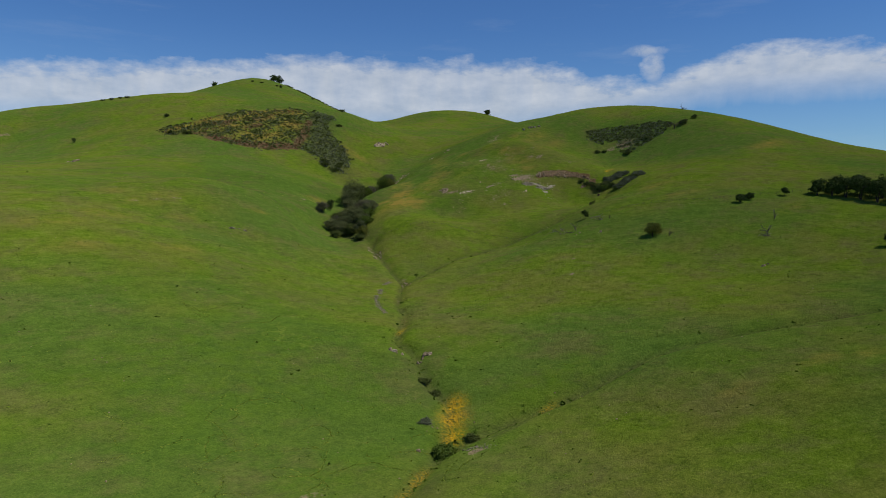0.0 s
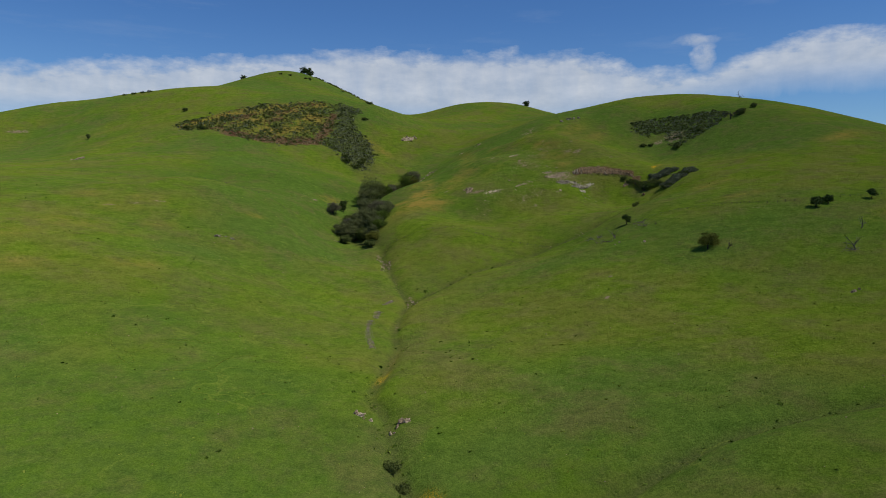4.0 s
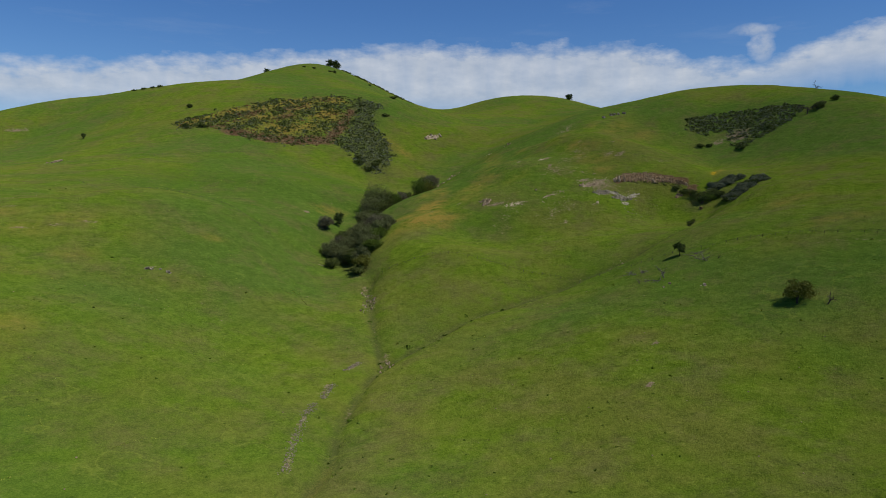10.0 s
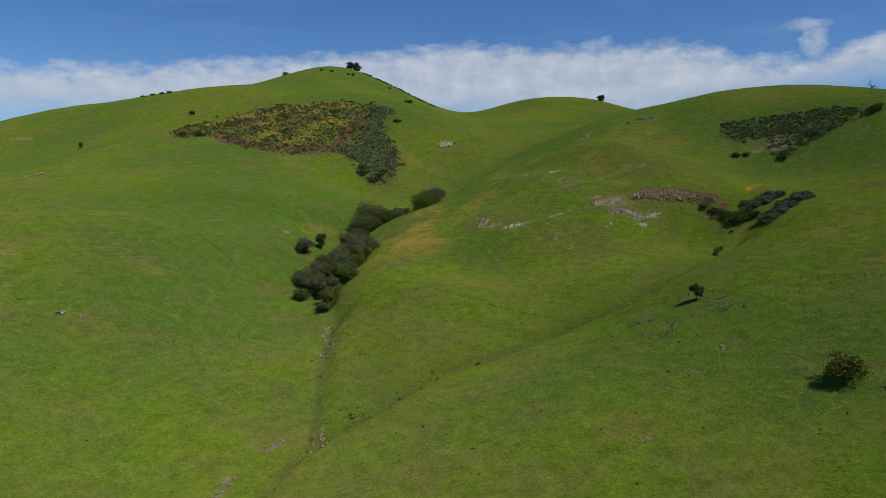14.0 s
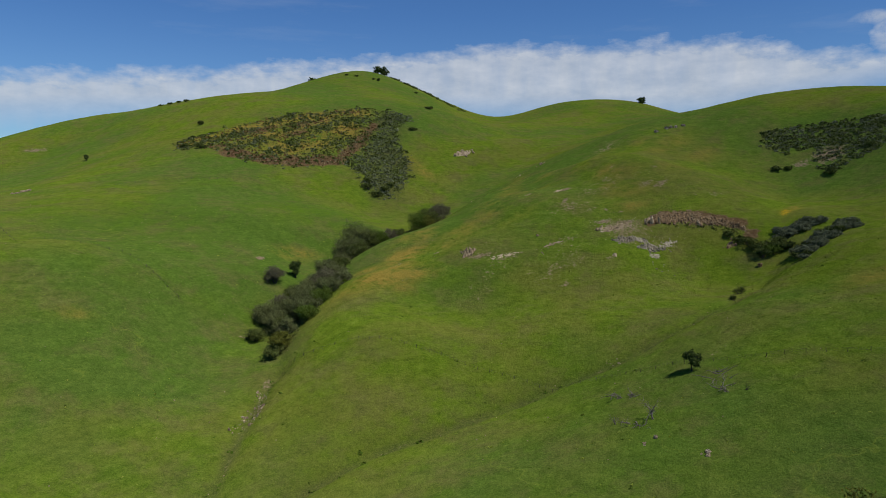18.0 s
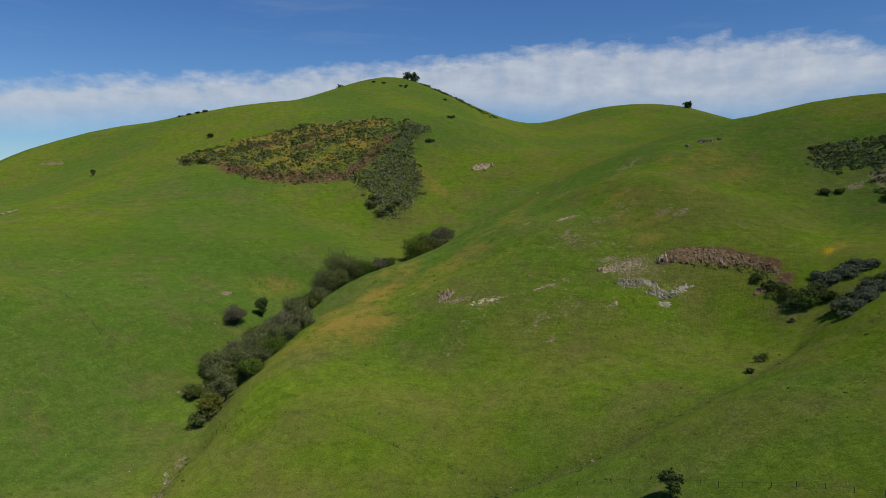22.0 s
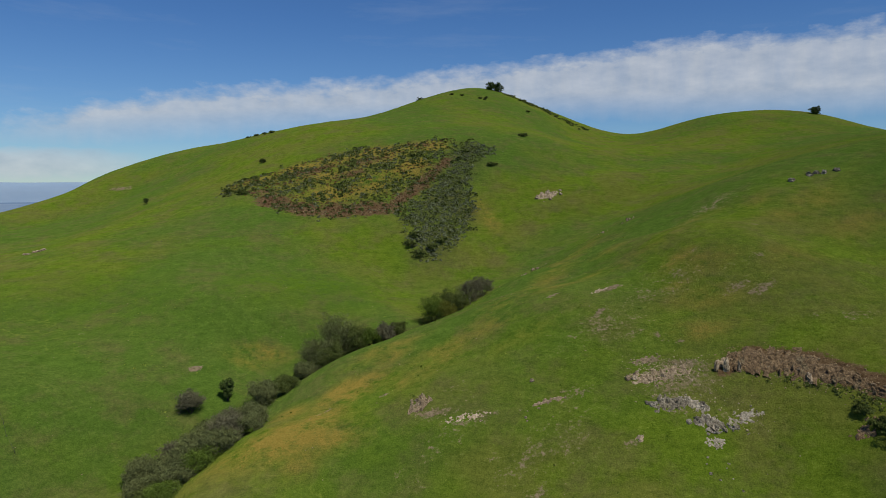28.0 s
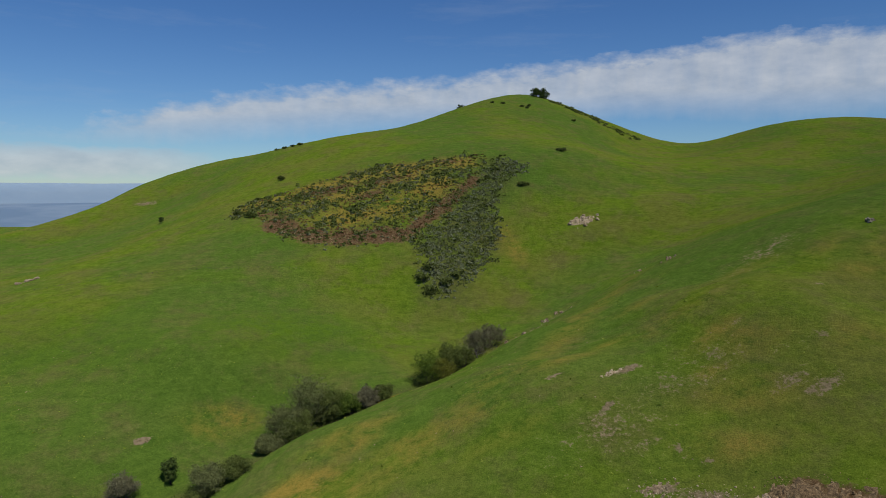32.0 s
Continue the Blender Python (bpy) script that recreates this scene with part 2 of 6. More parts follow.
def bark_material(name, dark, light):
    m, k = material(name)
    p = k.n("ShaderNodeTexCoord").outputs["Object"]
    n1, n2 = k.noise(p, 3.0, 6, 0.7), k.noise(p, 0.6, 3)
    finish(k, k.ramp(k.math("ADD", k.math("MULTIPLY", n1, 0.6), k.math("MULTIPLY", n2, 0.4)), [(0.3, dark), (0.7, light)]), 0.9, n1, 0.6, 0.05)
    return m


def rock_material(name, dark, mid, light, scale=1.0):
    m, k = material(name)
    p = k.n("ShaderNodeTexCoord").outputs["Object"]
    r = k.n("ShaderNodeObjectInfo").outputs["Random"]
    q = k.n("ShaderNodeVectorMath", op="ADD", ins={0: p, 1: k.n("ShaderNodeCombineXYZ", ins={0: k.math("MULTIPLY", r, 40.0), 1: 0.0, 2: 0.0}).outputs[0]}).outputs[0]
    n1, n2, n3 = k.noise(q, 0.9 * scale, 6, 0.65), k.noise(q, 5.0 * scale, 6, 0.7), k.noise(q, 0.3 * scale, 3, 0.5)
    f = k.math("ADD", k.math("ADD", k.math("MULTIPLY", n1, 0.5), k.math("MULTIPLY", n2, 0.3)), k.math("MULTIPLY_ADD", r, 0.16, 0.02))
    col = k.ramp(f, [(0.32, dark), (0.5, mid), (0.68, light)])
    col = k.mix(k.math("MULTIPLY", k.ramp(n3, [(0.55, 0.0), (0.68, 1.0)]), 0.4), col, (0.20, 0.18, 0.10))
    crack = k.ramp(k.math("ABSOLUTE", k.math("SUBTRACT", k.noise(q, 1.1 * scale, 5, 0.6), 0.5)), [(0.0, 1.0), (0.02, 0.85), (0.055, 0.0)])
    col = k.mix(k.math("MULTIPLY", crack, 0.6), col, tuple(0.6 * c for c in dark))
    finish(k, col, 0.92, k.math("ADD", n1, k.math("MULTIPLY", n2, 0.4)), 0.8, 0.25)
    return m


M_OAK = leaf_material("oak_leaf", (0.022, 0.038, 0.009), (0.052, 0.080, 0.018), (0.110, 0.145, 0.036))
M_GREEN = leaf_material("bush_leaf", (0.050, 0.080, 0.010), (0.084, 0.126, 0.018), (0.135, 0.185, 0.030))
M_YELLOW = leaf_material("young_leaf", (0.070, 0.080, 0.012), (0.120, 0.128, 0.020), (0.190, 0.185, 0.036))
M_WILLOW = leaf_material("willow_twig", (0.066, 0.076, 0.026), (0.116, 0.130, 0.046), (0.172, 0.186, 0.072))
M_BROWN = leaf_material("brown_twig", (0.074, 0.070, 0.036), (0.124, 0.117, 0.064), (0.176, 0.165, 0.096))
M_SAGE = leaf_material("sage_leaf", (0.070, 0.082, 0.038), (0.135, 0.150, 0.078), (0.225, 0.238, 0.140))
M_SAGE_DARK = leaf_material("chaparral_leaf", (0.040, 0.056, 0.012), (0.082, 0.104, 0.024), (0.150, 0.172, 0.046))
M_RUST = leaf_material("rust_shrub", (0.075, 0.036, 0.017), (0.155, 0.080, 0.036), (0.235, 0.140, 0.068))
M_WEED = leaf_material("weed_leaf", (0.045, 0.085, 0.008), (0.075, 0.125, 0.012), (0.125, 0.180, 0.022))
M_BARK = bark_material("bark", (0.030, 0.024, 0.018), (0.095, 0.080, 0.062))
M_DEAD = bark_material("dead_wood", (0.070, 0.060, 0.046), (0.24, 0.21, 0.165))
M_POST = bark_material("post_wood", (0.020, 0.018, 0.016), (0.075, 0.066, 0.056))
M_GREY_ROCK = rock_material("grey_rock", (0.064, 0.052, 0.034), (0.260, 0.222, 0.155), (0.56, 0.50, 0.38))
M_PALE_ROCK = rock_material("pale_rock", (0.095, 0.066, 0.038), (0.340, 0.255, 0.155), (0.64, 0.53, 0.37))
M_RED_ROCK = rock_material("red_rock", (0.045, 0.030, 0.016), (0.250, 0.165, 0.082), (0.56, 0.42, 0.235))
M_WIRE = bark_material("rusty_wire", (0.05, 0.04, 0.035), (0.12, 0.10, 0.09))
M_STRAW = leaf_material("pale_grass", (0.10, 0.15, 0.012), (0.17, 0.22, 0.026), (0.27, 0.30, 0.055))
# ---- ground ----
LANDFORMS = []


def mound(x, y, long_r, short_r, turn, height):
    """A rise (or, below zero, a hollow) of the land."""
    LANDFORMS.append((x, y, long_r, short_r, radians(turn), height))


# the broad hills
mound(700, 1020, 380, 380, 0, 206.8)
mound(870, 210, 220, 220, 0, 66.9)
# ridges, spurs and hollows
mound(805, -180, 247, 98, 0, 12.7)
mound(-300, 1350, 247, 98, 0, 33.9)
mound(720, 1435, 247, 98, 150, -62.5)
mound(-215, 75, 247, 98, 90, -30.8)
mound(1230, -10, 247, 98, 60, 46.3)
mound(125, 670, 247, 98, 60, 11.2)
mound(125, 160, 247, 98, 60, -39.3)
mound(295, 1095, 247, 98, 30, 83.8)
# shoulders and side valleys
mound(745, 590, 152, 60, 60, 7.5)
mound(855, 755, 152, 60, 0, -8.1)
mound(1130, 150, 152, 60, 60, 8.9)
mound(-300, 1250, 152, 60, 150, 8.8)
mound(1020, 1360, 152, 60, 60, -13.0)
mound(1020, 370, 152, 60, 0, 12.1)
mound(250, 810, 152, 60, 0, 7.2)
mound(415, 1415, 152, 60, 150, -16.7)
mound(965, 700, 152, 60, 30, 14.6)
mound(30, -180, 152, 60, 0, -12.2)
mound(470, 1030, 152, 60, 90, 9.4)
mound(140, 1250, 152, 60, 90, 7.2)
mound(855, 425, 152, 60, 90, -5.4)
mound(-245, 1470, 152, 60, 30, 14.6)
mound(525, 1360, 152, 60, 60, -32.9)
mound(-245, 975, 152, 60, 120, -7.8)
mound(965, 205, 152, 60, 120, -5.7)
mound(-80, 315, 152, 60, 90, -5.8)
mound(30, 1415, 152, 60, 60, 5.7)
mound(690, 700, 152, 60, 150, -5.4)
mound(1240, 205, 152, 60, 0, 6.2)
mound(140, 865, 152, 60, 60, -12.1)
mound(-25, 700, 152, 60, 90, 22.3)
mound(745, 1305, 152, 60, 150, -27.0)
mound(-80, -70, 152, 60, 90, -6.6)
mound(745, -125, 152, 60, 60, -6.9)
mound(965, 1470, 152, 60, 30, -20.1)
mound(195, -125, 152, 60, 30, -7.0)
mound(690, 95, 152, 60, 60, -11.2)
mound(-300, -125, 152, 60, 120, -21.1)
mound(1240, 535, 152, 60, 150, 4.4)
mound(-135, 425, 152, 60, 60, 1.6)
mound(1240, 920, 152, 60, 90, -13.9)
mound(635, 1030, 152, 60, 150, -7.8)
mound(800, 425, 152, 60, 30, 19.4)
mound(415, 1305, 152, 60, 60, -16.2)
mound(1075, 535, 152, 60, 30, 21.1)
mound(690, 1250, 152, 60, 150, -3.1)
mound(525, 1305, 152, 60, 90, 38.6)
mound(-300, 810, 152, 60, 90, -26.8)
mound(305, 150, 152, 60, 90, -12.6)
mound(800, 535, 152, 60, 30, 26.8)
mound(525, 700, 152, 60, 30, -54.0)
mound(690, 1030, 152, 60, 60, -34.4)
mound(305, 1085, 80, 80, 0, -26.2)
mound(580, 920, 80, 80, 0, -25.8)
mound(250, 1360, 80, 80, 0, -9.4)
mound(305, 920, 80, 80, 0, 19.1)
mound(30, 1140, 80, 80, 0, 55.9)
mound(1185, 370, 80, 80, 0, 17.5)
mound(965, 1030, 80, 80, 0, 27.6)
mound(745, 865, 80, 80, 0, -26.6)
mound(1185, 1250, 80, 80, 0, -7.0)
mound(855, 150, 80, 80, 0, -27.5)
mound(-25, 975, 80, 80, 0, -1.9)
mound(85, -70, 80, 80, 0, 6.0)
mound(1075, 920, 80, 80, 0, -6.1)
# knolls, creases and banks
mound(575, 415, 95, 38, 150, 8.2)
mound(400, 205, 95, 38, 0, 6.5)
mound(610, 65, 95, 38, 90, 4.0)
mound(50, 380, 95, 38, 150, 5.3)
mound(505, 135, 95, 38, 60, 3.0)
mound(120, 450, 50, 50, 0, 12.7)
mound(382, 546, 57, 22, 30, -12.1)
mound(-14, 106, 57, 22, 90, -2.4)
mound(382, 590, 57, 22, 30, -8.8)
mound(316, 392, 57, 22, 60, 14.2)
mound(404, 348, 57, 22, 30, -3.9)
mound(228, 458, 57, 22, 0, 8.2)
mound(272, 502, 57, 22, 120, -2.7)
mound(250, 414, 57, 22, 60, -14.9)
mound(316, 634, 57, 22, 30, -2.9)
mound(96, 150, 57, 22, 0, -0.9)
mound(316, 436, 57, 22, 60, 14.5)
mound(360, 392, 57, 22, 120, -8.3)
mound(536, 62, 57, 22, 90, 3.2)
mound(536, 326, 57, 22, 120, 2.0)
mound(382, 414, 57, 22, 150, -5.6)
mound(272, 238, 57, 22, 60, 3.5)
mound(426, 348, 57, 22, 90, -5.4)
mound(294, 458, 57, 22, 30, -10.6)
mound(492, 744, 57, 22, 30, 3.0)
mound(404, 744, 57, 22, 60, -3.2)
mound(624, 502, 57, 22, 30, 9.0)
mound(514, 502, 57, 22, 30, 5.3)
mound(404, 282, 57, 22, 60, -0.6)
mound(-14, 260, 57, 22, 60, -1.4)
mound(624, 568, 57, 22, 0, 5.8)
mound(162, 238, 57, 22, 60, -1.7)
mound(272, 348, 57, 22, 150, -8.0)
mound(624, 656, 57, 22, 30, -3.5)
mound(536, 722, 57, 22, 30, 17.8)
mound(118, 62, 57, 22, 30, 2.8)
mound(338, 700, 57, 22, 30, -4.9)
mound(514, 260, 57, 22, 0, 1.9)
mound(360, 370, 57, 22, 30, 1.3)
mound(250, 744, 57, 22, 60, 0.9)
mound(316, 238, 57, 22, 60, 1.1)
mound(8, 194, 57, 22, 90, -4.6)
mound(448, 612, 57, 22, 0, -4.1)
mound(162, 502, 57, 22, 90, 4.6)
mound(206, 458, 57, 22, 90, 1.1)
mound(470, 480, 57, 22, 120, 9.9)
mound(360, 502, 57, 22, 0, -11.9)
mound(74, 546, 57, 22, 60, 0.6)
mound(272, 546, 57, 22, 150, 7.5)
mound(602, 722, 57, 22, 60, 6.5)
mound(294, 304, 57, 22, 0, -8.7)
mound(74, 84, 57, 22, 30, 2.2)
mound(162, 62, 57, 22, 90, 2.4)
mound(162, 370, 57, 22, 150, 1.9)
mound(624, 304, 57, 22, 150, 2.0)
mound(404, 436, 57, 22, 90, 8.4)
mound(360, 612, 30, 30, 0, -7.0)
mound(448, 414, 30, 30, 0, -5.1)
mound(448, 150, 30, 30, 0, 1.9)
mound(426, 546, 30, 30, 0, -5.5)
mound(624, 370, 30, 30, 0, -4.5)
mound(206, 304, 30, 30, 0, -1.3)
mound(294, 414, 30, 30, 0, -2.2)
# the fold behind the western shoulder and the dip behind the near knoll
mound(85, 905, 95, 28, 50, -14.0)
mound(150, 505, 55, 20, 40, -7.0)
# the lie of the spur, the side valley and the near slopes
mound(262, 355, 22, 22, 0, 1.7)
mound(262, 375, 22, 22, 0, 2.1)
mound(262, 395, 22, 22, 0, 2.0)
mound(262, 415, 22, 22, 0, 2.1)
mound(262, 455, 22, 22, 0, -4.1)
mound(262, 495, 22, 22, 0, 4.7)
mound(262, 515, 22, 22, 0, 0.7)
mound(262, 535, 22, 22, 0, -0.8)
mound(282, 355, 22, 22, 0, 1.5)
mound(282, 395, 22, 22, 0, -0.6)
mound(282, 415, 22, 22, 0, 3.3)
mound(282, 435, 22, 22, 0, 6.7)
mound(282, 455, 22, 22, 0, 2.7)
mound(282, 515, 22, 22, 0, -2.8)
mound(282, 535, 22, 22, 0, -2.2)
mound(302, 375, 22, 22, 0, -4.4)
mound(302, 395, 22, 22, 0, -6.0)
mound(302, 415, 22, 22, 0, -1.4)
mound(302, 435, 22, 22, 0, 1.2)
mound(302, 475, 22, 22, 0, 0.9)
mound(302, 495, 22, 22, 0, -0.5)
mound(302, 515, 22, 22, 0, -5.1)
mound(302, 535, 22, 22, 0, -4.1)
mound(322, 355, 22, 22, 0, -0.9)
mound(322, 375, 22, 22, 0, -5.5)
mound(322, 395, 22, 22, 0, -6.5)
mound(322, 415, 22, 22, 0, -3.3)
mound(322, 435, 22, 22, 0, -6.4)
mound(322, 455, 22, 22, 0, -2.9)
mound(322, 475, 22, 22, 0, 9.0)
mound(322, 495, 22, 22, 0, 5.4)
mound(322, 515, 22, 22, 0, -3.5)
mound(322, 535, 22, 22, 0, -2.6)
mound(342, 355, 22, 22, 0, -0.6)
mound(342, 375, 22, 22, 0, -2.0)
mound(342, 395, 22, 22, 0, 0.9)
mound(342, 415, 22, 22, 0, 5.0)
mound(342, 435, 22, 22, 0, -0.8)
mound(342, 455, 22, 22, 0, -4.7)
mound(342, 475, 22, 22, 0, -1.3)
mound(342, 495, 22, 22, 0, -1.8)
mound(342, 535, 22, 22, 0, 2.6)
mound(362, 395, 22, 22, 0, 2.7)
mound(362, 415, 22, 22, 0, 5.9)
mound(362, 435, 22, 22, 0, 2.8)
mound(362, 455, 22, 22, 0, -2.5)
mound(362, 475, 22, 22, 0, -2.4)
mound(362, 495, 22, 22, 0, 2.1)
mound(362, 515, 22, 22, 0, 3.2)
mound(362, 535, 22, 22, 0, -1.5)
mound(382, 375, 22, 22, 0, -0.5)
mound(382, 395, 22, 22, 0, -1.0)
mound(382, 415, 22, 22, 0, -0.7)
mound(382, 455, 22, 22, 0, -0.5)
mound(382, 475, 22, 22, 0, 1.3)
mound(382, 495, 22, 22, 0, 3.6)
mound(382, 515, 22, 22, 0, -0.5)
mound(382, 535, 22, 22, 0, -5.1)
mound(402, 355, 22, 22, 0, -0.7)
mound(402, 395, 22, 22, 0, -0.8)
mound(402, 415, 22, 22, 0, -1.7)
mound(402, 435, 22, 22, 0, -1.1)
mound(402, 475, 22, 22, 0, 0.9)
mound(402, 515, 22, 22, 0, 0.5)
mound(402, 535, 22, 22, 0, 9.4)
mound(390, 280, 36, 36, 0, 1.4)
mound(390, 348, 36, 36, 0, -1.3)
mound(390, 416, 36, 36, 0, 0.8)
mound(390, 552, 36, 36, 0, -2.8)
mound(424, 280, 36, 36, 0, 0.8)
mound(424, 314, 36, 36, 0, -1.5)
mound(424, 348, 36, 36, 0, -2.7)
mound(424, 382, 36, 36, 0, 0.9)
mound(424, 416, 36, 36, 0, 2.0)
mound(424, 484, 36, 36, 0, -2.1)
mound(424, 518, 36, 36, 0, -1.2)
mound(458, 280, 36, 36, 0, 0.9)
mound(458, 314, 36, 36, 0, -1.3)
mound(458, 348, 36, 36, 0, -1.9)
mound(458, 382, 36, 36, 0, 2.6)
mound(458, 416, 36, 36, 0, 3.2)
mound(458, 450, 36, 36, 0, 0.5)
mound(458, 484, 36, 36, 0, -2.2)
mound(458, 518, 36, 36, 0, -2.6)
mound(458, 552, 36, 36, 0, -0.8)
mound(492, 314, 36, 36, 0, -0.8)
mound(492, 348, 36, 36, 0, -0.9)
mound(492, 382, 36, 36, 0, 0.6)
mound(492, 484, 36, 36, 0, -0.7)
mound(492, 518, 36, 36, 0, -0.9)
mound(526, 314, 36, 36, 0, -1.0)
mound(526, 348, 36, 36, 0, -2.8)
mound(526, 382, 36, 36, 0, -5.2)
mound(526, 416, 36, 36, 0, -5.0)
mound(526, 450, 36, 36, 0, -2.3)
mound(526, 518, 36, 36, 0, 0.6)
mound(526, 552, 36, 36, 0, 0.5)
mound(560, 314, 36, 36, 0, -0.8)
mound(560, 348, 36, 36, 0, -3.1)
mound(560, 382, 36, 36, 0, -6.3)
mound(560, 416, 36, 36, 0, -6.6)
mound(560, 450, 36, 36, 0, -4.3)
mound(560, 484, 36, 36, 0, -1.0)
mound(560, 518, 36, 36, 0, 1.8)
mound(560, 552, 36, 36, 0, 1.2)
mound(594, 348, 36, 36, 0, -1.3)
mound(594, 382, 36, 36, 0, -3.0)
mound(594, 416, 36, 36, 0, -4.4)
mound(594, 450, 36, 36, 0, -4.8)
mound(594, 484, 36, 36, 0, -1.8)
mound(594, 518, 36, 36, 0, 2.0)
mound(628, 382, 36, 36, 0, -0.7)
mound(628, 416, 36, 36, 0, -2.0)
mound(628, 450, 36, 36, 0, -3.4)
mound(628, 484, 36, 36, 0, -1.6)
mound(628, 518, 36, 36, 0, 1.2)
mound(628, 552, 36, 36, 0, -0.8)
mound(662, 450, 36, 36, 0, -0.7)
mound(662, 484, 36, 36, 0, -0.6)
mound(65, 90, 38, 38, 0, -1.1)
mound(65, 135, 38, 38, 0, -1.3)
mound(65, 225, 38, 38, 0, -0.6)
mound(65, 315, 38, 38, 0, 2.2)
mound(65, 360, 38, 38, 0, 0.7)
mound(110, 90, 38, 38, 0, -2.1)
mound(110, 135, 38, 38, 0, -1.2)
mound(110, 180, 38, 38, 0, 3.5)
mound(110, 225, 38, 38, 0, 1.5)
mound(110, 270, 38, 38, 0, 0.6)
mound(110, 315, 38, 38, 0, 3.3)
mound(110, 360, 38, 38, 0, -2.0)
mound(110, 405, 38, 38, 0, -2.2)
mound(155, 90, 38, 38, 0, -0.9)
mound(155, 135, 38, 38, 0, 0.6)
mound(155, 180, 38, 38, 0, 3.4)
mound(155, 270, 38, 38, 0, -0.7)
mound(155, 315, 38, 38, 0, -0.5)
mound(155, 360, 38, 38, 0, -4.1)
mound(155, 405, 38, 38, 0, 2.6)
mound(155, 450, 38, 38, 0, 1.1)
mound(200, 135, 38, 38, 0, 0.5)
mound(200, 180, 38, 38, 0, 0.8)
mound(200, 225, 38, 38, 0, -1.9)
mound(200, 270, 38, 38, 0, -1.2)
mound(200, 315, 38, 38, 0, -1.6)
mound(200, 360, 38, 38, 0, -1.0)
mound(200, 405, 38, 38, 0, 5.9)
mound(200, 450, 38, 38, 0, -3.8)
mound(245, 225, 38, 38, 0, 0.9)
mound(245, 270, 38, 38, 0, 0.8)
mound(245, 405, 38, 38, 0, 1.0)
mound(245, 450, 38, 38, 0, -6.7)
mound(290, 135, 38, 38, 0, -0.5)
mound(290, 180, 38, 38, 0, -0.8)
mound(290, 225, 38, 38, 0, -0.7)
mound(290, 270, 38, 38, 0, -1.8)
mound(290, 315, 38, 38, 0, 0.7)
mound(290, 360, 38, 38, 0, -0.8)
mound(290, 405, 38, 38, 0, -1.5)
mound(290, 450, 38, 38, 0, -0.7)
mound(335, 180, 38, 38, 0, 1.4)
mound(335, 225, 38, 38, 0, 2.1)
mound(335, 315, 38, 38, 0, 0.6)
mound(335, 360, 38, 38, 0, -1.9)
mound(335, 405, 38, 38, 0, -2.1)
mound(335, 450, 38, 38, 0, -0.9)
mound(405, 324, 20, 20, 0, -0.8)
mound(405, 348, 20, 20, 0, -0.8)
mound(429, 300, 20, 20, 0, 1.1)
mound(429, 324, 20, 20, 0, -1.4)
mound(429, 348, 20, 20, 0, -4.6)
mound(453, 300, 20, 20, 0, 3.2)
mound(453, 324, 20, 20, 0, -1.7)
mound(453, 348, 20, 20, 0, -8.0)
mound(477, 300, 20, 20, 0, 1.3)
mound(477, 324, 20, 20, 0, -1.4)
mound(477, 348, 20, 20, 0, -0.5)
mound(501, 324, 20, 20, 0, -1.2)
mound(501, 348, 20, 20, 0, 0.6)

GULLIES = []


def gully(points, depth, width):
    GULLIES.append((np.array(points, float), depth, width))


gully([(50, 82), (74, 100), (86, 108), (95, 114), (104, 123), (113, 133), (117, 147), (122, 158), (127, 168), (130, 183), (142, 196), (166, 226), (177, 246.5), (196.1, 272.1),
       (211.5, 288.4), (222.7, 317.7), (234, 346), (243.6, 368.1), (249.7, 376)], 4.2, 2.8)
gully([(249.7, 376), (258, 425), (267, 452), (288, 478), (312, 500), (340, 516), (368, 535), (395, 556), (420, 583), (447, 602)], 3.0, 5.0)
gully([(211.5, 288.4), (235.2, 296.7), (262, 306), (287, 309), (307, 312), (330, 311), (354, 304), (375, 303), (402.3, 308.4), (438.4, 324.7)], 3.6, 2.8)
gully([(95, 114), (110, 113), (120, 112), (130, 110), (143, 108), (167, 105), (182, 100), (193, 95), (211, 84), (237, 67), (262, 50)], 4.6, 2.6)
gully([(438.4, 324.7), (464.9, 339.5), (480.1, 349.7), (494.9, 362.9), (543.8, 398.3), (576.8, 403), (606.1, 396.4), (630.2, 396.6), (652.3, 386.8)], 2.0, 6.0)



def line_distance(points, x, y):
    best = np.full(np.shape(x), 1e9)
    for (ax, ay), (bx, by) in zip(points[:-1], points[1:]):
        vx, vy = bx - ax, by - ay
        k = np.clip(((x - ax) * vx + (y - ay) * vy) / (vx * vx + vy * vy), 0, 1)
        best = np.minimum(best, np.hypot(x - ax - k * vx, y - ay - k * vy))
    return best


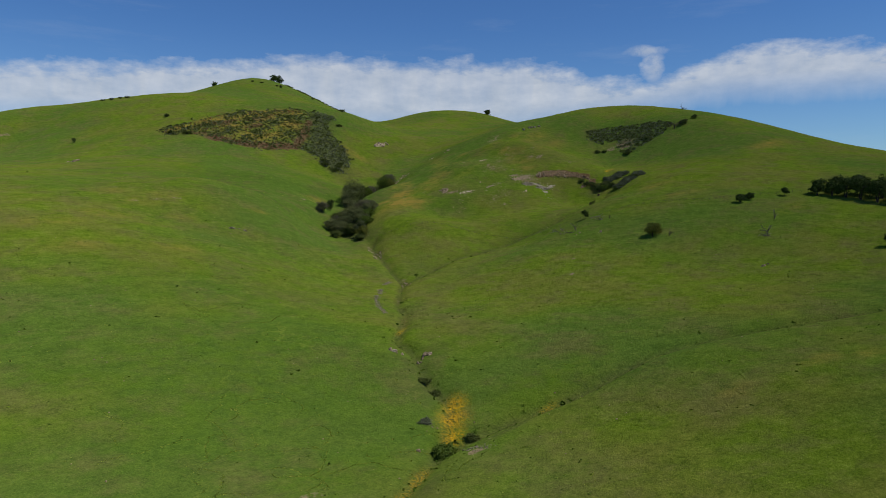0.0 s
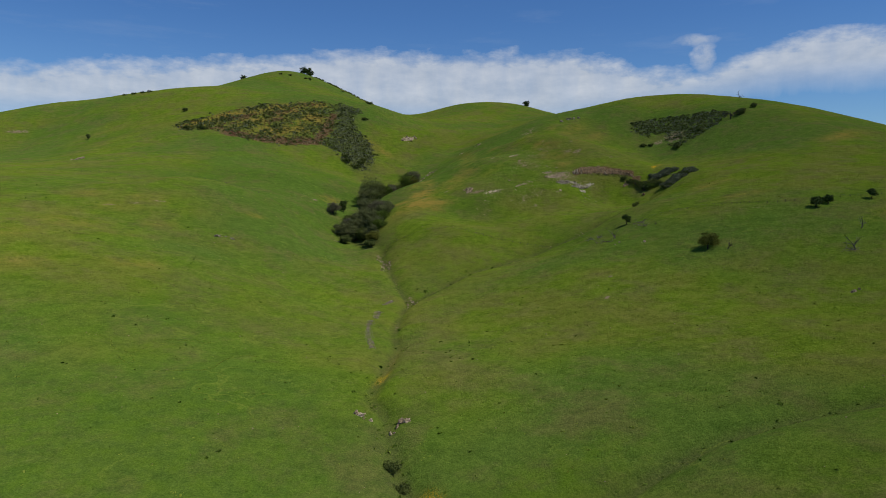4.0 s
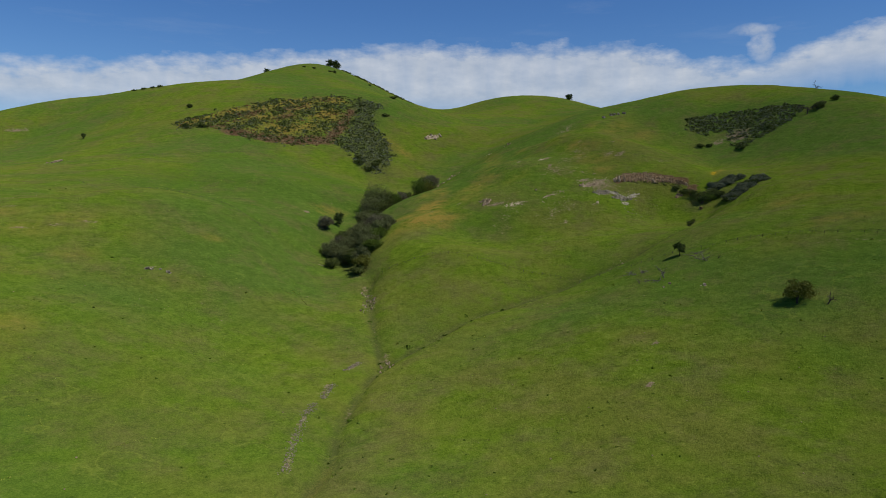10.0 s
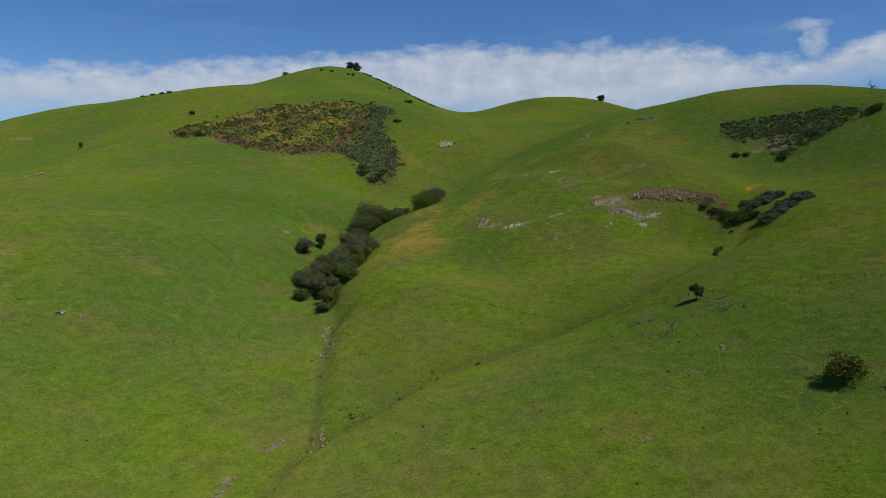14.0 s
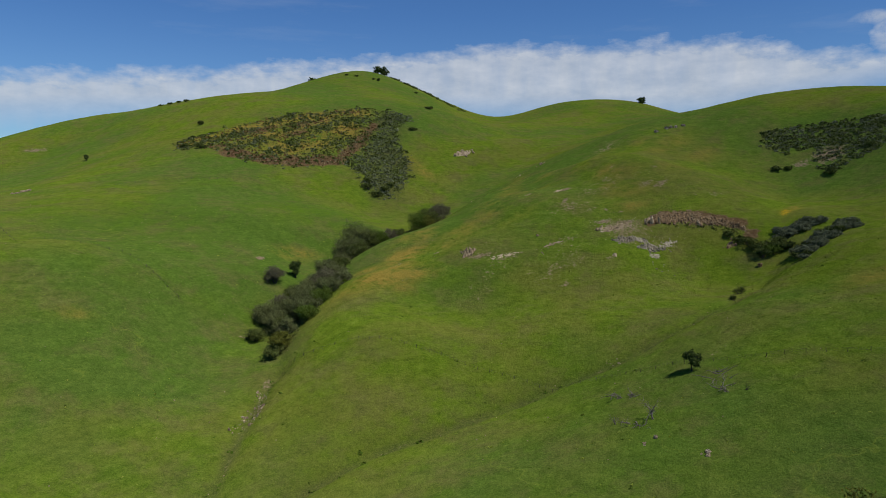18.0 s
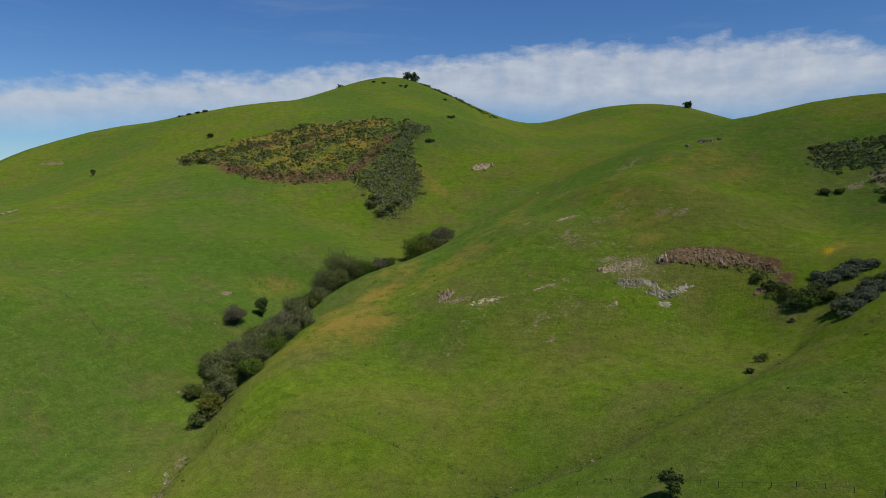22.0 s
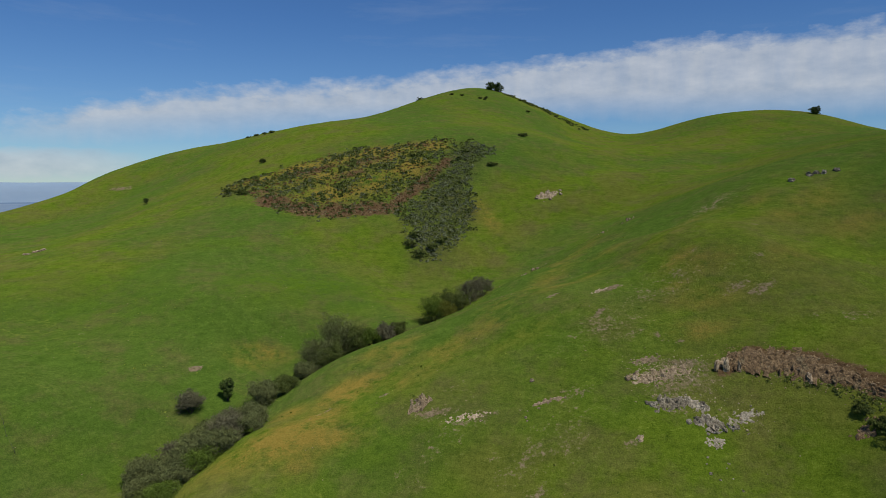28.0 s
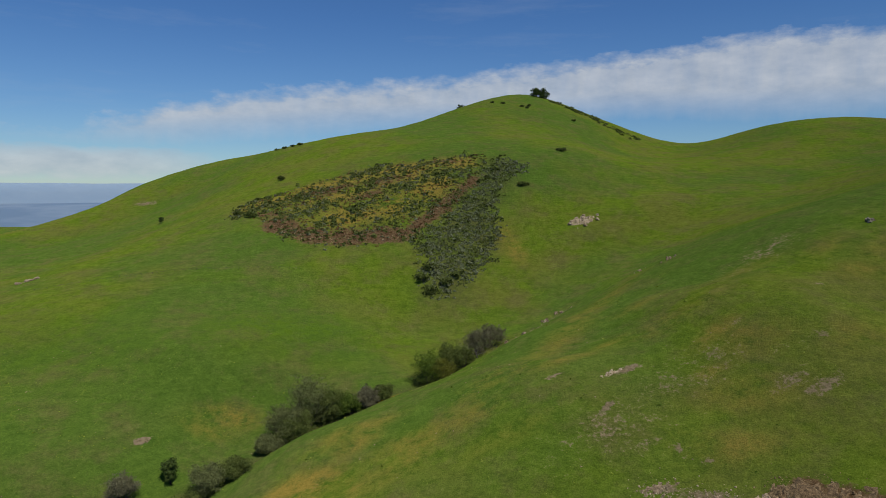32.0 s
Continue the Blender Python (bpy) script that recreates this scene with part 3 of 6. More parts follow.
def ground_z(x, y, fine=True):
    """Height of the land at x, y (arrays)."""
    x, y = np.asarray(x, float), np.asarray(y, float)
    z = np.full(np.broadcast(x, y).shape, 60.0)
    for cx, cy, a, b, th, hgt in LANDFORMS:
        c, s = math.cos(th), math.sin(th)
        u, v = ((x - cx) * c + (y - cy) * s) / a, ((y - cy) * c - (x - cx) * s) / b
        z += hgt * np.exp(-0.5 * (u * u + v * v))
    r = np.hypot(x - 450, y - 600)
    k = np.clip((r - 1050) / 900, 0, 1)
    k = k * k * (3 - 2 * k)
    far = np.clip((r - 1900) / 1500, 0, 1)
    z = z * (1 - k) + k * (-95 + 180 * far * far * (3 - 2 * far))
    for pts, depth, width in GULLIES:
        d = line_distance(pts, x, y)
        z -= depth * np.exp(-np.sqrt(d * d + 1.5) / width)
    if fine:
        w = np.exp(-r / 900)
        z += w * (0.35 * np.sin(x / 9.0 + 2.1 * np.sin(y / 17.0)) * np.sin(y / 11.0 + 1.7 * np.sin(x / 23.0))
                  + 0.14 * np.sin(x / 3.1 + 1.3 * np.sin(y / 5.3)) * np.sin(y / 3.7 + 1.1 * np.sin(x / 4.9)))
    return z


def gz(x, y):
    return float(ground_z(np.array([x]), np.array([y]))[0])


def graded(lo, hi, step, end_lo, end_hi, grow):
    mid = list(np.arange(lo, hi + 0.01, step))
    out, s, v = [], step, hi
    while v < end_hi:
        s *= grow
        v += s
        out.append(v)
    inn, s, v = [], step, lo
    while v > end_lo:
        s *= grow
        v -= s
        inn.append(v)
    return np.array(inn[::-1] + mid + out)
def patch_mask(patches, x, y):
    """Soft ragged spots: centre, half length, half width, turn, amount."""
    out = np.zeros(np.shape(x))
    for cx, cy, a, b, turn, amount in patches:
        c, s = math.cos(radians(turn)), math.sin(radians(turn))
        u, v = ((x - cx) * c + (y - cy) * s) / a, ((y - cy) * c - (x - cx) * s) / b
        out = np.maximum(out, amount * np.exp(-(u * u + v * v) ** 1.3))
    return out


def strip(points, width, amount):
    """A run of spots along a line."""
    out = []
    for (ax, ay), (bx, by) in zip(points[:-1], points[1:]):
        ln, turn = math.hypot(bx - ax, by - ay), math.degrees(math.atan2(by - ay, bx - ax))
        out.append(((ax + bx) / 2, (ay + by) / 2, ln * 0.62 + width * 0.3, width, turn, amount))
    return out


DRY = [(303.2, 417.2, 20, 10, 12, 1.15), (325.7, 442, 15, 8, 35, 1.1), (317.4, 413.5, 13, 6, 0, 0.85), (339.4, 468.8, 16, 6, 20, 0.5), (362.7, 451.9, 18, 6, 5, 0.5), (379.4, 452.8, 10, 5, 0, 0.5),
       (440.6, 413.5, 16, 6, -20, 0.4), (452.7, 428.6, 14, 7, -10, 0.45), (463, 448, 10, 5, 0, 0.5), (453.5, 479.7, 18, 8, 10, 0.35), (465, 446, 12, 7, 0, 0.3),
       (104.1, 403.1, 13, 8, 10, 0.26), (124, 416, 12, 8, -10, 0.24), (96.2, 425.4, 10, 7, 0, 0.24), (101, 360.5, 10, 7, 0, 0.2), (122, 381.2, 10, 7, 0, 0.24), (179.8, 406.1, 6, 4, 0, 0.4),
       (58.2, 311.5, 14, 9, 0, 0.22), (53.5, 347.9, 16, 9, 10, 0.3), (96.6, 312.1, 10, 6, 0, 0.35), (80, 372, 22, 12, 10, 0.25),
       (286.2, 521.8, 12, 6, 10, 0.7), (278.9, 513, 10, 5, 0, 0.5), (171.5, 62.3, 7, 3.5, -25, 0.4), (180, 54, 5, 3, 0, 0.35), (146.5, 70.1, 6, 4, 0, 0.25), (616, 273, 30, 10, 0, 0.5),
       (393.4, 231.6, 14, 5, -30, 0.5), (389, 159, 14, 5, 0, 0.35), (429.6, 271.9, 20, 7, -20, 0.35), (430, 685, 8, 16, 10, 0.6), (426, 700, 8, 10, 0, 0.5),
       (549.4, 470.8, 20, 9, 20, 0.35), (549.9, 498.3, 22, 10, 30, 0.35), (492.3, 438.8, 14, 7, 0, 0.3), (506.8, 367.2, 9, 4, 30, 0.7)]
DRY += strip([(336.7, 442.7), (347.2, 433.5), (374.5, 459.5), (400, 480), (466.2, 576.3)], 8, 0.4)
DRY += strip([(240, 765), (270, 770), (300, 785), (340, 795), (380, 795), (415, 795)], 13, 1.1)
DRY += strip([(300, 715), (330, 728), (360, 742), (390, 765)], 14, 1.15)
DRY += strip([(290, 745), (330, 762), (370, 780)], 12, 1.1)
SOIL = [(260.8, 497, 4.5, 2.2, 50, 1.0), (427, 453, 6, 1.8, 20, 1.0), (405, 456, 5, 1.3, 15, 0.8), (414, 434, 4, 1.5, 30, 0.8), (419.2, 405, 8, 2.4, -5, 0.75), (429, 400.4, 9, 2.6, -20, 0.85),
        (419.4, 399.4, 7, 2.0, 0, 0.8), (427.2, 412.5, 5, 2.0, 0, 0.6), (432.2, 410.2, 4, 2, 0, 0.7), (417.6, 381.9, 9, 5, 0, 0.45), (401.3, 376.5, 4, 2, 0, 0.6), (351.1, 409.1, 9, 2.2, -20, 0.75),
        (362.5, 402.2, 10, 1.8, 0, 0.7), (343.9, 418.1, 5, 2.5, 10, 0.5), (248, 201, 2.6, 1.5, 0, 0.9), (270, 218, 2.4, 1.4, 0, 0.8), (302, 134, 3.5, 1.8, 0, 0.7), (122, 673, 6, 2.2, 20, 0.9),
        (243, 425, 4, 2.2, 0, 0.8), (130, 411, 5, 1.8, 0, 0.7), (115.9, 406.8, 7, 1.8, 5, 0.6), (104.1, 403.8, 6, 1.5, 0, 0.6), (149, 371.6, 4, 1.8, 0, 0.6), (357.9, 272.9, 6, 2.0, 0, 0.3),
        (94, 944, 14, 5, 0, 0.8), (144, 938, 22, 6, 0, 0.6), (373.8, 371.9, 8, 3, 0, 0.5), (392, 402, 5, 2, 0, 0.55), (345, 308, 6, 1.4, 10, 0.5), (337, 311, 4, 1.2, 0, 0.4),
        (370.3, 211.7, 16, 3, -60, 0.5), (463.8, 457.8, 4, 2, 0, 0.5), (466.7, 422.2, 4, 2, 0, 0.6), (475, 402, 3, 2, 0, 0.6), (446.2, 437.2, 4, 2, 0, 0.5), (62, 97, 3.0, 1.8, 0, 0.9), (55, 105, 5, 2, 0, 0.5),
        (96, 104, 3.4, 1.6, 0, 0.9), (474, 694, 5, 2, 0, 0.6), (485, 713, 9, 4, 0, 0.5)]
SOIL += strip([(156.5, 226.6), (160, 235), (165, 247), (175.9, 262.7)], 1.2, 0.7) + strip([(181.7, 269.2), (187.3, 277.7)], 1.3, 0.7) + strip([(197.1, 287), (205.2, 293)], 1.2, 0.7)
SOIL += strip([(237.6, 347.4), (241.4, 367.4), (246.4, 376.9)], 1.8, 0.6) + strip([(407, 573), (432, 591), (446, 600)], 2.2, 0.7) + strip([(213.9, 289.3), (219.1, 301.8)], 2.0, 0.6)
RED = strip([(264, 722), (282, 704), (306, 696), (331, 698), (352, 702)], 12, 1.0) + strip([(352, 694), (376, 722), (400, 752), (416, 772)], 6.5, 0.9)
RED += strip([(250, 745), (268, 735)], 7, 0.8) + [(300, 770, 26, 8, 10, 0.8), (345, 775, 26, 8, 5, 0.75), (330, 750, 20, 7, 20, 0.7), (395, 800, 22, 6, -10, 0.6)]
RED += strip([(445.9, 396.8), (452.4, 392.8), (459, 388), (464.8, 381.1), (470.4, 373.7), (473, 366.8)], 4.6, 1.0) + [(440.2, 394.3, 5, 3, 0, 0.9), (470.1, 359.5, 6, 4, 0, 0.8), (581, 447.9, 6, 5, 0, 0.4)]
LUSH = [(69.5, 177.6, 60, 50, 20, 0.55), (109.7, 264.9, 50, 50, 0, 0.4), (190, 560, 60, 50, 0, 0.45), (300.2, 584.4, 46, 18, 5, 0.9), (341, 581.6, 30, 14, 0, 0.7), (300.9, 566.8, 50, 14, 0, 0.5), (270, 310, 40, 10, 10, 0.6), (331.2, 318.1, 30, 8, 0, 0.5), (59.7, 197.8, 34, 16, 20, 0.6), (89.8, 234.8, 30, 12, 30, 0.5),
        (140, 120, 26, 10, 0, 0.7), (380, 300, 20, 10, 0, 0.6), (302, 345.9, 30, 10, -20, 0.5), (347.2, 402.3, 20, 8, 0, 0.5), (250, 330, 18, 8, 60, 0.6), (60, 110, 30, 10, 20, 0.5), (150, 800, 40, 8, 0, 0.8)]
LUSH += strip([(52, 84), (83, 101), (112, 135), (122.3, 161.5), (142.6, 194.7), (177.1, 246.5)], 4, 0.6) + strip([(211.5, 288.4), (262, 306), (307, 312), (354, 304)], 5, 0.6)
BLOOM = [(114, 132, 5, 3.0, 50, 0.9), (108, 126, 6, 3.6, 50, 0.9), (102, 119, 3.5, 2.6, 45, 0.9), (80, 104, 6, 1.4, 35, 0.4), (70, 97, 6, 1.4, 35, 0.45), (128, 110.5, 4, 0.9, 0, 0.45), (141.5, 195.1, 6, 1.2, 40, 0.4),
         (352, 522, 8, 1.6, 30, 1.0), (361, 528, 5, 1.2, 30, 0.9), (499.6, 365.4, 5, 2, 30, 0.8), (285, 690, 8, 2, 0, 0.25)]
DRY += strip([(124.2, 173.5), (142.6, 194.7), (170, 231)], 1.2, 0.25)
SOIL += strip([(96, 107), (120.2, 108.9), (137.9, 106.3)], 1.3, 0.4) + strip([(170, 231), (177.1, 246.5), (196.1, 272.1), (211.5, 288.4), (222.7, 317.7), (234, 346)], 1.1, 0.45) + strip([(262, 306), (287, 309), (307, 312)], 1.0, 0.4)
SOIL += [(412, 424, 30, 16, 10, 0.47), (445, 446, 30, 16, 20, 0.46), (386.2, 386.4, 26, 12, 10, 0.42), (352, 400, 30, 12, 40, 0.36), (422.9, 394.3, 16, 9, 0, 0.55), (511.9, 528.5, 40, 20, 30, 0.42), (429.9, 378.2, 12, 8, 0, 0.3)]
LITTER = strip([(378, 642), (388, 660), (394, 680), (400, 705), (408, 730), (424, 758), (440, 785)], 15, 0.8) + [(436, 793, 20, 7, -25, 0.7), (385, 690, 14, 16, 0, 0.9), (410, 700, 14, 20, 20, 0.9)]
LITTER += strip([(232, 762), (262, 764), (300, 780)], 8, 0.4) + strip([(270, 738), (310, 748), (350, 768)], 8, 0.4) + strip([(300, 795), (340, 803), (380, 802)], 8, 0.4)
LITTER += [(634.1, 424, 30, 11, -10, 0.35), (608.4, 454.7, 14, 7, -30, 0.35), (475.7, 333.3, 14, 5, -10, 0.4), (457.5, 347.7, 7, 6, 0, 0.6)]
SOIL += [(606, 420, 17, 12, 20, 0.8), (590, 428, 9, 6, 10, 0.6)]
LITTER += strip([(256.1, 389.2), (258, 430), (267, 450), (288, 478), (312, 500), (340, 516), (368, 535), (393, 554)], 7, 0.9)
LITTER += strip([(52, 84), (70, 92), (83, 101)], 1.6, 0.5) + strip([(112, 140), (117.4, 151.4), (122.3, 165.4)], 2.2, 0.6) + strip([(100, 107), (120.2, 108.9), (137.9, 106.3), (151.7, 107.2), (170, 103), (184, 97), (205, 86), (234, 66)], 1.3, 0.75)
LITTER += strip([(124.2, 173.5), (142.6, 194.7), (170, 231), (177.1, 246.5), (196.1, 272.1), (211.5, 288.4)], 1.2, 0.6) + strip([(222.7, 317.7), (234, 346), (243.6, 368.1)], 1.2, 0.5) + strip([(235.2, 296.7), (262, 306), (287, 309), (307, 312), (330, 311)], 1.2, 0.55)
DRY += [(497.9, 513.2, 14, 6, 20, 0.3), (526.9, 489, 16, 6, 10, 0.35), (526.9, 509.3, 14, 6, 30, 0.3), (452.2, 514, 12, 5, 20, 0.35), (410, 470, 14, 5, 25, 0.35), (388, 436, 12, 5, 10, 0.3)]
SOIL += [(428.6, 437.5, 4, 1.6, 15, 0.42), (452, 447, 5, 2, 10, 0.45), (470, 440, 5, 2, 0, 0.45), (504.5, 476.8, 5, 2, 20, 0.45), (522.2, 499.6, 5, 2, 10, 0.4), (410, 425, 12, 1.4, 8, 0.5), (421.9, 425.3, 9, 1.2, 5, 0.5),
         (396.9, 393.7, 8, 2, 0, 0.4), (410.4, 371.1, 7, 2.5, 10, 0.35), (385.1, 386.1, 6, 2, 0, 0.35), (356.3, 417.5, 4, 1.6, 20, 0.5), (341.7, 451.7, 4, 1.5, 40, 0.5), (330.8, 444.4, 6, 1.6, 45, 0.5), (315.8, 429.7, 6, 1.6, 30, 0.45),
         (317.9, 212.6, 3, 1.4, 0, 0.4), (292.6, 537, 3, 1.2, 0, 0.6), (168.9, 475.6, 4, 1.5, 0, 0.5), (178, 450, 4, 1.5, 0, 0.45), (204.4, 522.9, 5, 1.4, 0, 0.4), (100, 434.5, 6, 2, 0, 0.55), (88.1, 416.3, 6, 2, 0, 0.5)]
DRY += [(457, 457, 9, 4, 20, 0.75), (463, 452, 6, 3, 0, 0.7), (442, 412, 8, 4, 10, 0.7), (431, 483, 7, 3, 30, 0.6), (448, 441, 5, 3, 0, 0.7), (315, 425, 12, 8, 40, 0.8), (322, 445, 10, 7, 50, 0.9), (304, 440, 7, 9, 20, 0.6), (342, 462, 8, 5, 30, 0.6), (310, 408, 9, 6, 50, 0.6)]
SOIL += [(451, 448, 6, 3, 10, 0.62), (480, 440, 7, 3, 20, 0.62), (464, 428, 9, 4, 10, 0.6), (472, 423, 8, 4, 15, 0.6), (488, 398, 9, 4, 0, 0.55), (413, 425, 9, 3, 10, 0.62), (421, 419, 9, 3, 10, 0.62), (395, 399, 7, 3, 0, 0.6), (415, 435, 4.5, 1.4, 35, 0.95), (428, 416, 2.6, 1.6, 0, 0.9), (336, 430, 3, 1.6, 0, 0.7), (318, 432, 3, 1.5, 30, 0.7)]
LITTER += [p for g in (GULLIES[0], GULLIES[2], GULLIES[3]) for p in strip([tuple(q) for q in g[0]], 1.8, 0.8)]
LITTER += [(470, 440, 42, 26, 20, 0.34), (440, 408, 36, 18, 10, 0.3), (500, 418, 38, 24, 0, 0.36), (520, 470, 40, 25, 20, 0.3), (430, 440, 20, 10, 15, 0.3)]
gx, gy = graded(20, 500, 1.6, -4300, 4600, 1.022), graded(76, 480, 1.6, -4000, 4800, 1.022)
GX, GY = np.meshgrid(gx, gy)
GZ = ground_z(GX, GY)
nx_, ny_ = len(gx), len(gy)
me = bpy.data.meshes.new("ground")
idx = np.arange(nx_ * ny_).reshape(ny_, nx_)
quads = np.stack([idx[:-1, :-1], idx[:-1, 1:], idx[1:, 1:], idx[1:, :-1]], -1).reshape(-1, 4)
me.vertices.add(nx_ * ny_)
me.vertices.foreach_set("co", np.stack([GX, GY, GZ], -1).astype(np.float32).ravel())
me.loops.add(quads.size)
me.loops.foreach_set("vertex_index", quads.astype(np.int32).ravel())
me.polygons.add(len(quads))
me.polygons.foreach_set("loop_start", np.arange(0, quads.size, 4, dtype=np.int32))
me.polygons.foreach_set("use_smooth", np.ones(len(quads), dtype=bool))
me.update(calc_edges=True)
# the last mask brings in the plain's painted haze with distance
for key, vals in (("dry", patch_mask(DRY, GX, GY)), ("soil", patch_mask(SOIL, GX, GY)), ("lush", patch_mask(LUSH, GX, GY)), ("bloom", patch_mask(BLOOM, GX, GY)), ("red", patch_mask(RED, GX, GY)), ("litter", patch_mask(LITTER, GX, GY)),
                  ("plain_haze", np.clip((np.hypot(GX - 450, GY - 600) - 1700) / 500, 0, 1))):
    att = me.attributes.new(key, "FLOAT", "POINT")
    att.data.foreach_set("value", vals.astype(np.float32).ravel())
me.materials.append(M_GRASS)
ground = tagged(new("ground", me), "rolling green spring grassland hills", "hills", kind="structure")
# ---- builders ----
RNG = np.random.default_rng(7)


def mesh_from(name, verts, faces, mat, smooth=False):
    """A mesh from arrays; faces all have the same number of corners."""
    verts, faces = np.asarray(verts, np.float32), np.asarray(faces, np.int32)
    m = bpy.data.meshes.new(name)
    m.vertices.add(len(verts))
    m.vertices.foreach_set("co", verts.ravel())
    m.loops.add(faces.size)
    m.loops.foreach_set("vertex_index", faces.ravel())
    m.polygons.add(len(faces))
    m.polygons.foreach_set("loop_start", np.arange(0, faces.size, faces.shape[1], dtype=np.int32))
    if smooth:
        m.polygons.foreach_set("use_smooth", np.ones(len(faces), dtype=bool))
    m.update(calc_edges=True)
    m.materials.append(mat)
    return m


def thing(name, x, y, label, category, group="", z=None, turn=0.0, sink=0.0):
    ob = new(name)
    ob.matrix_basis = pose(x, y, (gz(x, y) if z is None else z) - sink, 0, 0, turn)
    return tagged(ob, label, category, group)


def part(name, me_, parent, label="", m=None):
    ob = new(name, me_)
    ob.parent = parent
    if m is not None:
        ob.matrix_basis = m
    return tagged(ob, label)


def tube(points, radii, sides=6):
    """A tapering limb along a line: vertices and quads."""
    pts, vs, fs = [Vector(p) for p in points], [], []
    for i, (p, r) in enumerate(zip(pts, radii)):
        d = (pts[min(i + 1, len(pts) - 1)] - pts[max(i - 1, 0)]).normalized()
        a = d.orthogonal().normalized()
        b = d.cross(a)
        for k in range(sides):
            t = 2 * math.pi * k / sides
            vs.append(p + (a * math.cos(t) + b * math.sin(t)) * r)
    for i in range(len(pts) - 1):
        for k in range(sides):
            j = (k + 1) % sides
            fs.append((i * sides + k, i * sides + j, (i + 1) * sides + j, (i + 1) * sides + k))
    return vs, fs


def merge(pieces):
    vs, fs, n = [], [], 0
    for v, f in pieces:
        v = np.asarray(v, float)
        vs.append(v)
        fs.append(np.asarray(f, int) + n)
        n += len(v)
    return np.concatenate(vs), np.concatenate(fs)


def wander(rng, start, way, length, steps, wobble, droop=0.0):
    p, d, out = Vector(start), Vector(way).normalized(), [Vector(start)]
    for _ in range(steps):
        d = (d + Vector(rng.normal(0, wobble, 3)) + Vector((0, 0, -droop))).normalized()
        p = p + d * (length / steps)
        out.append(p.copy())
    return out


def leaf_cards(rng, centres, size, long=1.6, upright=0.0, out=None, loose=0.55):
    """One small kite of a leaf spray at each centre, facing roughly outwards where a way out is given."""
    n = len(centres)
    a = rng.normal(size=(n, 3))
    a[:, 2] += upright * np.sign(rng.normal(size=n) + 1.0)
    facing = rng.normal(size=(n, 3))
    if out is not None:
        facing = out / (np.linalg.norm(out, axis=1)[:, None] + 1e-9) + loose * facing
        facing /= np.linalg.norm(facing, axis=1)[:, None]
        a -= facing * np.sum(a * facing, axis=1)[:, None]
    a /= np.linalg.norm(a, axis=1)[:, None] + 1e-9
    b = np.cross(a, facing)
    b /= np.linalg.norm(b, axis=1)[:, None] + 1e-9
    s = size * rng.uniform(0.55, 1.45, (n, 1))
    v = np.stack([centres - a * s * long * 0.5, centres + b * s * 0.5, centres + a * s * long * 0.5, centres - b * s * 0.5], 1)
    return v.reshape(-1, 3), np.arange(4 * n).reshape(n, 4)


def crown_points(rng, lobes, n, shell=0.55, ragged=0.22, clump=0.0):
    """Places of leaf sprays in a crown of several uneven lobes."""
    lobes = np.asarray(lobes, float)
    w = lobes[:, 3] * lobes[:, 4] + lobes[:, 4] * lobes[:, 5]
    k = rng.choice(len(lobes), n, p=w / w.sum())
    d = rng.normal(size=(n, 3))
    d /= np.linalg.norm(d, axis=1)[:, None]
    r = shell + (1 - shell) * rng.random(n) ** 0.6
    wob = 1 + ragged * (np.sin(d[:, 0] * 7 + k) * np.sin(d[:, 1] * 6 + 2 * k) + np.sin(d[:, 2] * 9 + d[:, 0] * 5) * 0.6) + rng.normal(0, 0.07, n)
    p = lobes[k, :3] + d * (r * wob)[:, None] * lobes[k, 3:]
    if clump:
        m = max(16, n // 24)
        own = rng.integers(m, size=n)
        spread = clump * rng.uniform(0.6, 1.4, (m, 1))[own] * np.array([1.0, 1.0, 0.6])
        off = rng.normal(size=(n, 3)) * spread
        d = d[:m][own] + 0.7 * off / (np.linalg.norm(off, axis=1)[:, None] + 1e-9)
        p = p[:m][own] + off
    return p, d


def make_lobes(rng, width, height, base, count, spread=0.55):
    out = []
    for i in range(count):
        t = 2 * math.pi * i / count + rng.uniform(-0.5, 0.5)
        q = spread * width / 2 * rng.uniform(0.35, 1.0) if i else 0.0
        rz = (height - base) * rng.uniform(0.14, 0.34)
        rise = 0.26 + 0.56 * rng.random() * (1.2 - 0.5 * q / (0.5 * width))
        out.append((q * math.cos(t), q * math.sin(t), base + (height - base) * rise if i else height - rz,
                    width * rng.uniform(0.11, 0.26), width * rng.uniform(0.11, 0.26), rz))
    return out


